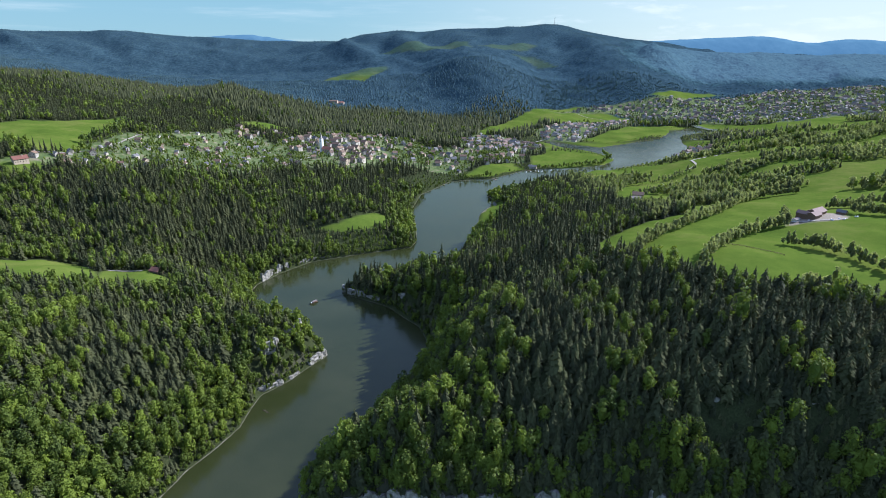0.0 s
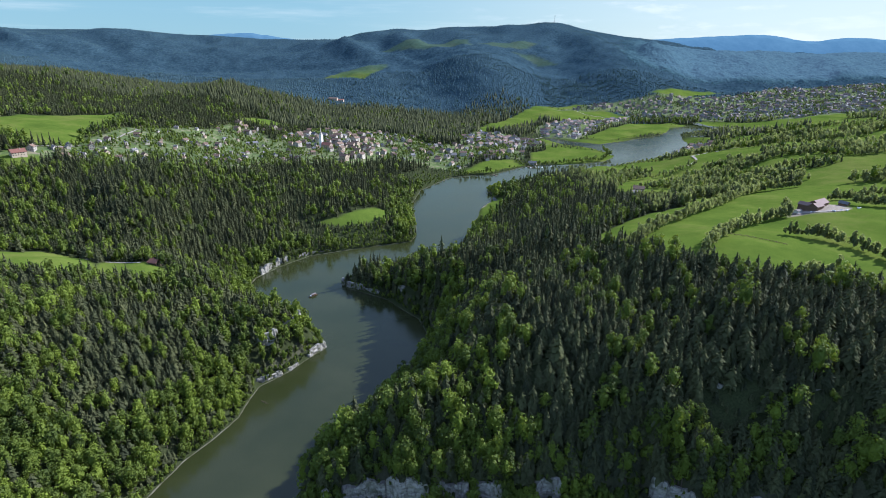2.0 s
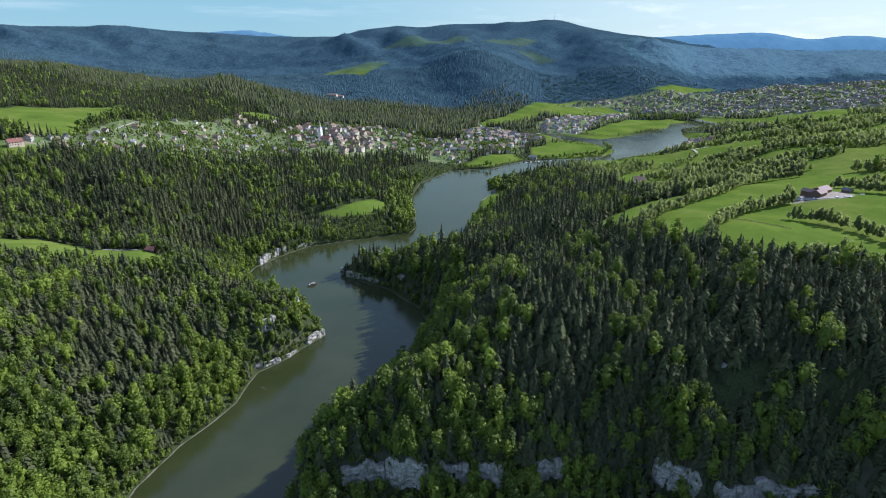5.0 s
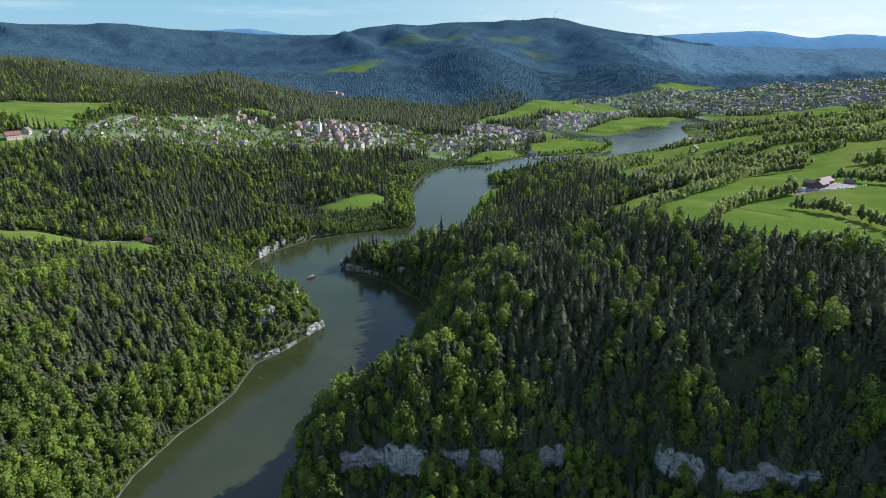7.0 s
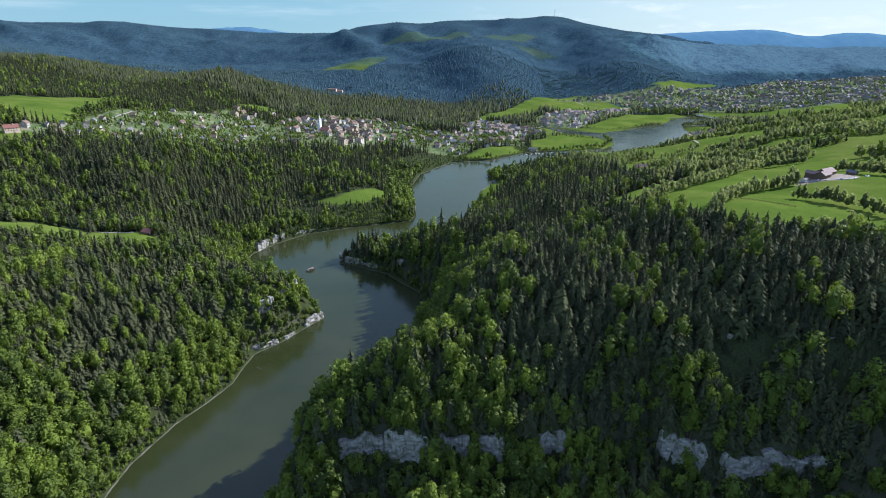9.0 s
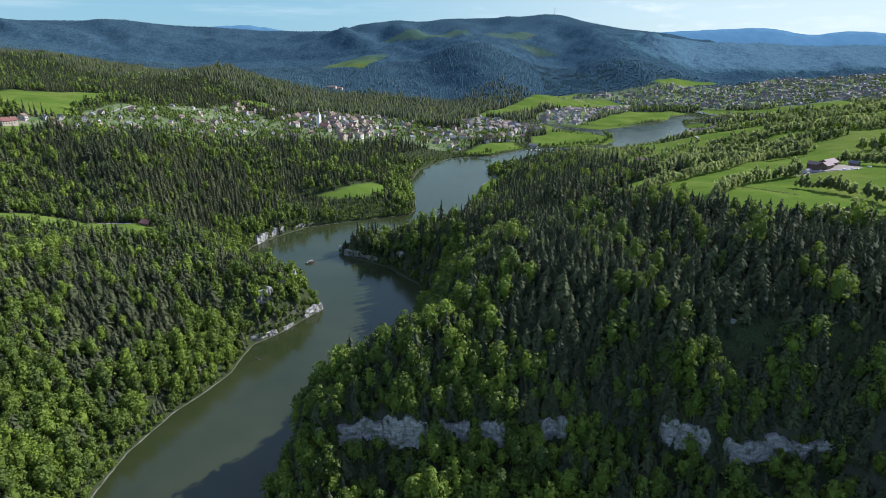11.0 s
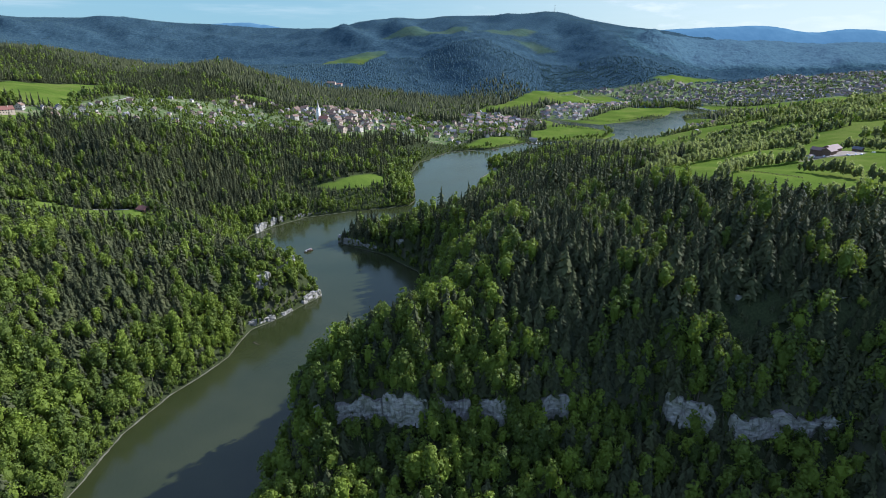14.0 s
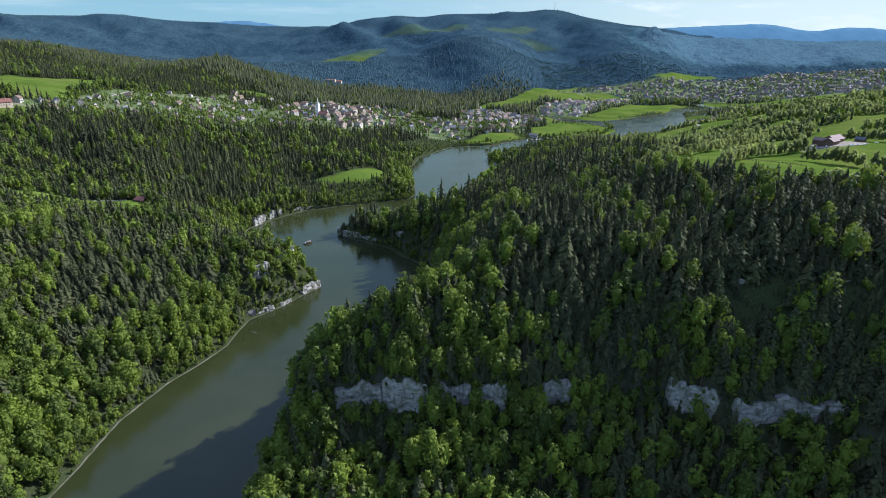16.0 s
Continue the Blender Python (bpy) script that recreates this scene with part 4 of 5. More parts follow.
# ---- limestone cliffs ----
def cliff(name, line, z0, z1, label, thick=4.0, seed=0):
    """A rock wall along a line in plan, with beds, joints and broken blocks; it leans back into the slope."""
    pts = np.array(line, float)
    seg = np.hypot(*np.diff(pts, axis=0).T)
    s = np.concatenate([[0], np.cumsum(seg)])
    n, k = max(6, int(s[-1] / 0.9)), max(6, int((z1 - z0 + 6) / 0.9))
    u = np.linspace(0, s[-1], n)
    x, y = np.interp(u, s, pts[:, 0]), np.interp(u, s, pts[:, 1])
    tx, ty = np.gradient(x), np.gradient(y)
    ln = np.hypot(tx, ty)
    nx, ny = ty / ln, -tx / ln
    # upright joints cut the wall into blocks of uneven width
    r = random.Random(seed)
    cuts = [0.0]
    while cuts[-1] < s[-1]:
        cuts.append(cuts[-1] + r.uniform(1.8, 6.5))
    block = np.searchsorted(cuts, u + 0.01)
    top = z1 + 0.30 * (z1 - z0) * rough(u, u * 0 + seed, 8, seed + 1) + (hash01(block, block * 0 + 1, seed) - 0.6) * 0.22 * (z1 - z0)
    taper = np.minimum(1, np.minimum(u, s[-1] - u) / 1.2)
    top = z0 + (top - z0) * (0.4 + 0.6 * taper)
    rows = np.linspace(0, 1, k)
    zz = (z0 - 6) + (top[None] - z0 + 6) * rows[:, None]
    uu = np.repeat(u[None], k, 0)
    # level beds cut it again; each piece stands a little proud or back
    bed = np.floor(zz / 2.3 + 0.5 * hash01(block, block * 0 + 2, seed)[None])
    piece = np.repeat(block[None], k, 0)
    out = 0.9 * hash01(block, block * 0 + 3, seed)[None] + 0.7 * hash01(piece, bed, seed + 5) + 0.5 * rough(uu, zz * 1.2, 2.0, seed + 4) + 0.6 * rough(uu, zz * 0.8, 6.0, seed + 9)
    out = out - 0.6 - 0.9 * rows[:, None] - (1 - taper)[None] * 1.0
    vx, vy = x[None] + nx[None] * out, y[None] + ny[None] * out
    front = np.stack([vx, vy, zz], 2).reshape(-1, 3)
    back_ = np.stack([x - nx * thick, y - ny * thick, top - 0.6], 1)
    foot = np.stack([x - nx * thick, y - ny * thick, np.full(n, z0 - 6)], 1)
    v = np.concatenate([front, back_, foot])
    total = k + 2
    i = (np.arange(total - 1)[:, None] * n + np.arange(n - 1)[None]).ravel()
    faces = np.stack([i, i + 1, i + n + 1, i + n], 1)
    return tagged(new(name, mesh_from(name, v, faces, [M_ROCK])), label, "cliff", kind="structure")


def near_line(a, b, shift=0.0):
    xs = np.linspace(a, b, 9)
    return [(x, cliff_line(np.array([x]))[0] - 3.6 + shift) for x in xs]


PALE_ROCK = "pale weathered limestone cliff half hidden by trees"
cliff("cliff_1", near_line(-76, -67, -1), 40, 53, PALE_ROCK, seed=1)
cliff("cliff_2", near_line(-63, -36, -0.5), 38, 57, PALE_ROCK, seed=2)
cliff("cliff_3", near_line(-37, -8), 41, 59, PALE_ROCK, seed=3)
cliff("cliff_4", near_line(-3, 17), 43, 58, PALE_ROCK, seed=4)
cliff("cliff_5", near_line(20, 38), 43, 58, PALE_ROCK, seed=5)
cliff("cliff_6", near_line(58, 75), 44, 57, PALE_ROCK, seed=6)
cliff("cliff_7", near_line(128, 150), 47, 60, PALE_ROCK, seed=7)
cliff("cliff_8", near_line(156, 216), 50, 61, PALE_ROCK, seed=8)
cliff("cliff_9", [(-181, 449), (-175, 455), (-167, 463), (-161, 469)], 0, 6.5, "pale banded limestone cliff rising from the lake", seed=9)
cliff("cliff_10", [(-157, 475), (-153, 481), (-149, 488)], 0, 4, "pale banded limestone cliff rising from the lake", seed=10)
cliff("cliff_11", [(-143, 500), (-137, 509), (-131, 518), (-128, 523)], 0, 8, "pale banded limestone headland rising from the lake", seed=11)
cliff("cliff_21", [(-128, 524), (-133, 532), (-139, 540)], 0, 5, "low limestone rocks at the tip of the headland", seed=21)
cliff("cliff_12", [(-168, 508), (-160, 513), (-155, 519), (-153, 527)], 27, 43, "pale limestone crag above the headland", seed=12)
cliff("cliff_13", [(-188, 474), (-180, 477), (-172, 483), (-168, 490)], 34, 42, "pale limestone crag above the headland", seed=13)
cliff("cliff_14", [(-138, 703), (-142, 692), (-132, 681), (-108, 668), (-86, 655)], -1, 8, "shaded grey limestone cliff above the lake", seed=14)
cliff("cliff_15", [(-60, 640), (-48, 630)], 14, 22, "shaded grey limestone crag among trees", seed=15)
cliff("cliff_16", [(-262, 724), (-256, 742), (-246, 760), (-236, 774)], 0, 11, "pale limestone cliff under the forest", seed=16)
cliff("cliff_17", [(-226, 786), (-212, 804), (-196, 813), (-180, 820)], 0, 6, "pale limestone cliff under the forest", seed=17)
cliff("cliff_18", [(168, 288), (184, 288)], 107, 113, "grey rock ledge on the wooded slope", seed=18)
cliff("cliff_19", [(222, 277), (238, 277)], 110, 116, "grey rock ledge on the wooded slope", seed=19)
cliff("cliff_20", [(222, 262), (234, 260), (250, 262)], 92, 96, "low broken rock band on a bare stony slope", seed=20)


# ---- houses ----
def house(name, m, w, d, h, rise, wall, roof, label, windows=True, chimney=True, group="houses of the valley"):
    """A gabled house: walls, roof, chimney, door and windows; ridge along its own y."""
    ob = empty(name, m)
    part("wall", gable_wall(w, d, h, rise), wall, ob)
    part("roof", gable_roof(w, d, h, rise), roof, ob)
    if chimney:
        part("chimney", boxed(w * 0.12, w * 0.12 + 0.9, d * 0.15, d * 0.15 + 0.9, h + rise * 0.5, h + rise + 1.1), wall, ob)
    if windows:
        for sx in (-1, 1):
            for j in range(int(d // 3.6)):
                for lvl in range(max(1, int(h // 2.8))):
                    y = -d / 2 + 1.8 + j * 3.5
                    x = sx * (w / 2 + 0.02)
                    part("window", boxed(x - 0.06, x + 0.06, y - 0.6, y + 0.6, 0.9 + lvl * 2.8, 2.3 + lvl * 2.8), M_GLASS, ob)
        for lvl in range(max(1, int(h // 2.8))):
            for x in (-w / 4, w / 4):
                y = -d / 2 - 0.02
                part("window", boxed(x - 0.6, x + 0.6, y - 0.06, y + 0.06, 0.9 + lvl * 2.8, 2.3 + lvl * 2.8), M_GLASS, ob)
        part("door", boxed(-0.55, 0.55, -d / 2 - 0.1, -d / 2 + 0.02, 0, 2.1), M_WOOD, ob)
    return tagged(ob, label, "house", group)


# One of each kind, set down where a first house stands; the rest are copies.
KINDS = [
    (9.5, 12, 6.0, 3.6, M_WALL, M_BROWN, "white rendered house with a brown tiled gable roof"),
    (10, 14, 6.4, 4.0, M_WALL, M_SLATE, "white rendered house with a grey gable roof"),
    (9, 11, 5.6, 3.4, M_CREAM, M_BROWN, "cream rendered house with a brown tiled roof"),
    (11, 16, 8.8, 4.2, M_CREAM, M_BROWN, "tall cream village house with a brown tiled roof"),
    (8.5, 10, 4.2, 3.0, M_WALL, M_SLATE, "white cottage with a dark grey roof"),
    (12, 18, 8.8, 3.6, M_WALL, M_BROWN, "large white rendered building with a brown roof"),
]
first = {}


def settle(x, y, kind, turn, windows, size=1.0, group="houses of the valley"):
    z = ground_z(x, y) + 0.2
    m = pose(x, y, z, 0, 0, turn)
    key = (kind, windows)
    if key not in first:
        w, d, h, rise, wall, roof, label = KINDS[kind]
        first[key] = house("house", m, w, d, h, rise, wall, roof, label, windows, True, group)
        return first[key]
    ob = copy_thing(first[key], m)
    ob.scale = (size, size, size)
    ob["group"] = group
    return ob


TERRACE_HOMES = [(-667, 882), (-653, 912), (-621, 890), (-611, 918), (-624, 966), (-636, 1008), (-632, 1032), (-552, 922), (-622, 1116), (-525, 952), (-567, 1092),
                 (-515, 1014), (-549, 1164), (-500, 1038), (-524, 1164), (-505, 1164), (-502, 1218), (-460, 1042), (-454, 1084), (-433, 1096), (-414, 1096),
                 (-422, 1152), (-352, 1186), (-351, 1240), (-332, 1228), (-495, 950), (-590, 948), (-573, 1008)]
WEST_HOMES = [(-549, 1470), (-518, 1458), (-547, 1524), (-519, 1530), (-498, 1536), (-492, 1596), (-463, 1578), (-424, 1524), (-565, 1530)]
CORE_HOMES = [(-371, 1392), (-364, 1434), (-352, 1464), (-285, 1374), (-286, 1464), (-259, 1386), (-261, 1458), (-242, 1434), (-245, 1536), (-220, 1410), (-219, 1518),
              (-202, 1470), (-293, 1536), (-316, 1578), (-328, 1518), (-272, 1584), (-243, 1632), (-206, 1602), (-183, 1512), (-222, 1332), (-205, 1356),
              (-238, 1302), (-223, 1668), (-400, 1524), (-379, 1536), (-135, 1452), (-157, 1608), (-305, 1452), (-270, 1420), (-236, 1470), (-262, 1500),
              (-226, 1560), (-300, 1500), (-340, 1490), (-195, 1430), (-252, 1352)]
EAST_HOMES = [(-146, 1680), (-119, 1668), (-98, 1752), (-63, 1566), (-35, 1530), (-14, 1476), (10, 1530), (24, 1458), (37, 1494), (59, 1566), (81, 1530), (109, 1596),
              (124, 1524), (143, 1608), (154, 1560), (177, 1614), (185, 1560), (105, 1668), (53, 1644), (208, 1662), (-7, 1626), (-41, 1644), (133, 1550), (20, 1590)]
for i, (x, y) in enumerate(TERRACE_HOMES):
    settle(x, y, (0, 4, 2, 4, 0, 4)[i % 6], (15, 70, -20, 100, 40)[i % 5], True, 1.0, "houses on the terrace")
for i, (x, y) in enumerate(WEST_HOMES + CORE_HOMES):
    settle(x, y, (3, 5, 2, 0, 0, 5, 3, 1)[i % 8], (60, 75, -25, 65, -15)[i % 5], True, 1.15, "houses of the church village")
for i, (x, y) in enumerate(EAST_HOMES):
    settle(x, y, (0, 4, 0, 2, 5)[i % 5], (20, 85, 50, -30)[i % 4], False, 1.1, "houses by the lake")


def sprinkle(plot, count, gap, seed, group, small=1.0, large=1.35):
    r = random.Random(seed)
    q = np.array(GARDENS[plot], float)
    placed = []
    for _ in range(count * 30):
        x, y = r.uniform(q[:, 0].min(), q[:, 0].max()), r.uniform(q[:, 1].min(), q[:, 1].max())
        if len(placed) >= count:
            break
        if edge_distance(np.array([x]), np.array([y]), q)[0] > -8 or edge_distance(np.array([x]), np.array([y]), SHORE)[0] < 12:
            continue
        if abs(x) > 0.9 * y or any((x - a) ** 2 + (y - b) ** 2 < gap * gap for a, b in placed):
            continue
        placed.append((x, y))
        settle(x, y, r.choice((0, 0, 1, 2, 4, 4, 2)), r.uniform(0, 180), False, r.uniform(small, large), group)


sprinkle("terrace", 64, 15, 8, "houses on the terrace", 0.5, 0.9)
sprinkle("village", 112, 14, 3, "houses by the lake", 0.85, 1.25)


def far_town(plot, count, gap, seed, name="far_town", label="far town of pale houses with brown and grey roofs"):
    """The town at the valley's end, joined: gabled blocks with pale walls and brown roofs."""
    r = random.Random(seed)
    q = np.array(GARDENS[plot], float)
    vs, fs, ms, placed = [], [], [], []
    for _ in range(count * 25):
        x, y = r.uniform(q[:, 0].min(), q[:, 0].max()), r.uniform(q[:, 1].min(), q[:, 1].max())
        if len(placed) >= count:
            break
        if edge_distance(np.array([x]), np.array([y]), q)[0] > -10 or abs(x) > 0.9 * y or any((x - a) ** 2 + (y - b) ** 2 < gap * gap for a, b in placed):
            continue
        placed.append((x, y))
        w, d, h, rise, a = r.uniform(9, 13), r.uniform(10, 20), r.uniform(5, 8), r.uniform(3.5, 5), r.uniform(0, math.pi)
        c, s, z, o = math.cos(a), math.sin(a), ground_z(x, y), 0.7
        low = [(-w / 2, -d / 2, -4), (w / 2, -d / 2, -4), (w / 2, d / 2, -4), (-w / 2, d / 2, -4), (-w / 2, -d / 2, h), (w / 2, -d / 2, h), (w / 2, d / 2, h), (-w / 2, d / 2, h),
               (0, -d / 2, h + rise), (0, d / 2, h + rise), (-w / 2 - o, -d / 2 - o, h - 0.3), (w / 2 + o, -d / 2 - o, h - 0.3), (w / 2 + o, d / 2 + o, h - 0.3),
               (-w / 2 - o, d / 2 + o, h - 0.3), (0, -d / 2 - o, h + rise + 0.3), (0, d / 2 + o, h + rise + 0.3)]
        k = len(vs)
        vs += [(x + c * p - s * t, y + s * p + c * t, z + u) for p, t, u in low]
        for f, mi in (((0, 1, 5, 4), 0), ((1, 2, 6, 5), 0), ((2, 3, 7, 6), 0), ((3, 0, 4, 7), 0), ((4, 5, 8, 8), 0), ((6, 7, 9, 9), 0), ((10, 14, 15, 13), 1), ((11, 12, 15, 14), 1)):
            fs.append([k + j for j in f])
            ms.append(0 if mi == 0 else 1 + len(placed) % 3)
    bm = bmesh.new()
    verts = [bm.verts.new(v) for v in vs]
    for f, mi in zip(fs, ms):
        face = bm.faces.new([verts[j] for j in dict.fromkeys(f)])
        face.material_index = mi
    me = bpy.data.meshes.new(name)
    bm.to_mesh(me)
    bm.free()
    for mat in (M_WALL, M_BROWN, M_SLATE, M_BARN):
        me.materials.append(mat)
    tagged(new(name, me), label, "town", kind="stuff")


far_town("town", 620, 17, 5)
far_town("lakeside", 85, 13, 12, "far_suburb", "lakeside suburb of pale houses with brown and grey roofs")
far_town("suburb", 95, 15, 4, "far_suburb", "lakeside suburb of pale houses with brown and grey roofs")
sprinkle("harbour", 26, 14, 6, "houses of the harbour hamlet")

# Landmarks.
def red_house():
    x, y = -668, 852
    m = pose(x, y, ground_z(x, y) + 0.3, 0, 0, -38)
    house("farmhouse", m, 13, 20, 5.6, 4.8, M_CREAM, M_TILE, "large cream farmhouse with a broad red tiled roof", True, True, "landmarks")


def church():
    x, y = -298, 1400
    ob = empty("church", pose(x, y, ground_z(x, y) + 0.2, 0, 0, 62))
    part("nave", gable_wall(13, 28, 9, 6), M_CREAM, ob)
    part("roof", gable_roof(13, 28, 9, 6), M_TILE, ob)
    part("tower", boxed(-3.8, 3.8, 14.0, 21.6, -4, 33), M_WHITE, ob, "white square bell tower")
    bm = bmesh.new()
    base = [bm.verts.new((a, b, 33)) for a, b in ((-4.2, 13.6), (4.2, 13.6), (4.2, 22.0), (-4.2, 22.0))]
    mid_ = [bm.verts.new((a, b, 37)) for a, b in ((-1.7, 15.9), (1.7, 15.9), (1.7, 19.3), (-1.7, 19.3))]
    tip = bm.verts.new((0, 17.8, 52))
    bm.faces.new(base[::-1])
    for i in range(4):
        j = (i + 1) % 4
        bm.faces.new((base[i], base[j], mid_[j], mid_[i]))
        bm.faces.new((mid_[i], mid_[j], tip))
    part("spire", bm, M_WALL, ob, "pale grey spire")
    for s in (-1, 1):
        for j in range(4):
            xw, yw = s * 6.52, -10 + 6 * j
            part("window", boxed(xw - 0.06, xw + 0.06, yw - 0.7, yw + 0.7, 3, 7), M_GLASS, ob)
    for s in (-1, 1):
        part("belfry_opening", boxed(s * 3.82 - 0.05, s * 3.82 + 0.05, 17.0, 18.6, 26, 30), M_GLASS, ob)
    tagged(ob, "cream church with a white bell tower and grey spire", "church")


def farm():
    """Barns round a pale yard beside the meadows."""
    z = ground_z(424, 594)
    a = house("barn", pose(428, 598, z, 0, 0, -58), 12, 22, 5.0, 3.4, M_WOOD, M_BARN, "long brown boarded barn with a faded tiled roof", False, False, "farm buildings")
    part("gable_panel", boxed(-5, 5, 11.0, 11.1, 2.6, 5.0), M_WHITE, a, "white gable panel")
    part("barn_door", boxed(-2.0, 2.0, -11.12, -11.0, 0, 3.8), M_WOOD, a)
    house("barn", pose(419, 588, z, 0, 0, -58), 10, 15, 4.2, 3.0, M_WOOD, M_BARN, "red-brown barn with a faded tiled roof", False, False, "farm buildings")
    house("barn", pose(411, 594, z, 0, 0, 32), 8, 12, 3.8, 2.6, M_WOOD, M_BARN, "red-brown barn with a faded tiled roof", False, False, "farm buildings")
    house("shed", pose(456, 596, ground_z(456, 596), 0, 0, 30), 6, 9, 3.0, 2.2, M_WOOD, M_SLATE, "dark boarded shed with a grey roof", False, False, "farm buildings")
    house("shed", pose(400, 588, ground_z(400, 588), 0, 0, -60), 5, 9, 2.4, 1.0, M_WHITE, M_METAL, "low pale machinery shelter", False, False, "farm buildings")
    r = random.Random(2)
    for i in range(7):
        x, y = 404 + r.uniform(0, 60), 574 + r.uniform(-4, 8)
        bm = bmesh.new()
        bmesh.ops.create_cone(bm, cap_ends=True, segments=12, radius1=0.8, radius2=0.8, depth=1.4)
        bmesh.ops.bevel(bm, geom=bm.edges[:], offset=0.08, segments=1)
        bmesh.ops.rotate(bm, verts=bm.verts, matrix=Matrix.Rotation(radians(90), 3, "X"))
        bmesh.ops.translate(bm, verts=bm.verts, vec=(0, 0, 0.75))
        me = bpy.data.meshes.new("bale")
        bm.to_mesh(me)
        bm.free()
        me.materials.append(M_WHITE)
        ob = new("bale", me)
        ob.matrix_world = pose(x, y, ground_z(x, y), 0, 0, r.uniform(0, 180))
        tagged(ob, "round bale wrapped in pale film in the farmyard", "bale", "bales")


def cabin():
    x, y = -333, 582
    ob = house("cabin", pose(x, y, ground_z(x, y), 0, 0, 72), 9, 12, 3.4, 3.0, M_WOOD, M_TILE, "small brown wooden chalet with a faded orange roof", True, True, "landmarks")
    part("balcony", boxed(-5.6, -4.5, -5, 5, 2.2, 2.4), M_WOOD, ob)


def hillside_home():
    z = ground_z(328, 886)
    house("house", pose(330, 892, z, 0, 0, 70), 13, 18, 6, 3.6, M_CREAM, M_BROWN, "pale farmhouse with a broad brown roof among trees", True, True, "landmarks")
    house("garage", pose(322, 876, ground_z(322, 876), 0, 0, 80), 10, 16, 3.2, 1.4, M_WHITE, M_METAL, "long low garage with a pale metal roof", False, False, "landmarks")


def far_home():
    z = ground_z(-508, 2600)
    house("house", pose(-508, 2600, z, 0, 0, 80), 18, 40, 9, 4, M_CREAM, M_BROWN, "long cream building with a brown roof on the forest edge", False, False, "landmarks")
    house("house", pose(-470, 2590, ground_z(-470, 2590), 0, 0, 80), 14, 24, 7, 4, M_CREAM, M_TILE, "cream building with a red roof on the forest edge", False, False, "landmarks")


def summit_mast():
    x, y = 4350 * 0.19, 4345.0
    z = ground_z(x, y)
    ob = empty("radio_mast", pose(x, y, z))
    bm = bmesh.new()
    bmesh.ops.create_cone(bm, cap_ends=True, segments=6, radius1=1.6, radius2=0.5, depth=56)
    bmesh.ops.translate(bm, verts=bm.verts, vec=(0, 0, 26))
    part("pole", bm, M_METAL, ob)
    part("platform", boxed(-2.4, 2.4, -2.4, 2.4, 40, 42), M_METAL, ob)
    tagged(ob, "thin grey radio mast on the wooded summit", "mast")


for build in (red_house, church, farm, cabin, hillside_home, far_home, summit_mast):
    build()


# ---- tree rows, roads, fences, boats ----
def row_of_trees(name, lines, step, kind, lod, label, width=5.0, size=0.8, seed=1):
    r = np.random.default_rng(seed)
    xs, ys = [], []
    for line in lines:
        p = np.array(line, float)
        s = np.concatenate([[0], np.cumsum(np.hypot(*np.diff(p, axis=0).T))])
        u = np.arange(0, s[-1], step)
        xs.append(np.interp(u, s, p[:, 0]) + r.uniform(-width, width, len(u)))
        ys.append(np.interp(u, s, p[:, 1]) + r.uniform(-width, width, len(u)))
    x, y = np.concatenate(xs), np.concatenate(ys)
    z, d = land(x, y)
    k = d > 2
    x, y, z = x[k], y[k], z[k]
    plant(name, kind, lod, x, y, z - 0.2, r.uniform(0.2, 1, len(x)), size * r.uniform(0.6, 1.25, len(x)), label)


ROWS = [[(177, 482), (214, 533), (273, 591), (363, 681), (482, 811), (544, 805)], [(212, 414), (235, 453), (289, 511), (348, 565), (381, 575), (400, 612)],
        [(333, 499), (358, 489), (374, 466), (384, 430), (390, 400)], [(274, 386), (294, 379), (318, 388)], [(284, 392), (308, 394)],
        [(470, 600), (500, 590), (540, 590)], [(470, 640), (540, 660), (600, 640)], [(259, 650), (326, 724), (400, 800), (440, 870)]]
row_of_trees("hedgerow", ROWS, 1.8, "pale", 1, "rows of pale budding trees between green fields", 3.0, 0.82, 3)
row_of_trees("hedgerow", [[(386, 1110), (480, 1140), (560, 1190)], [(430, 960), (540, 1040), (640, 1080)], [(500, 880), (560, 960), (640, 980)]], 5, "pale", 2,
             "rows of pale budding trees on the hillside", 6, 0.85, 4)
row_of_trees("shore_trees", [[(250, 1500), (346, 1522), (462, 1566), (505, 1640), (500, 1700)], [(128, 1394), (60, 1380), (30, 1370)]], 6, "beech", 2,
             "row of dark trees along the lake spit", 4, 0.85, 5)
row_of_trees("hedgerow", [[(-700, 890), (-690, 900)], [(-770, 900), (-740, 930), (-730, 960)], [(-655, 960), (-640, 985)], [(-690, 1170), (-660, 1190), (-640, 1210)]], 5, "beech", 2,
             "clumps of green trees on the meadow's edge", 9, 0.9, 6)
row_of_trees("marsh_trees", [[(508, 2000), (586, 1912), (723, 2026), (890, 2140)], [(940, 2290), (1040, 2350)]], 9, "beech", 3, "low bushes along the marshy shore", 4, 0.35, 7)
row_of_trees("village_trees", [[(-453, 1400), (-330, 1500), (-200, 1560), (0, 1560), (200, 1600)], [(-640, 980), (-560, 1050), (-450, 1060), (-380, 1150)],
                               [(-600, 920), (-520, 980), (-440, 1010)], [(-600, 1150), (-480, 1180), (-400, 1250)]], 6, "beech", 2,
             "green garden trees between the houses", 22, 0.55, 8)


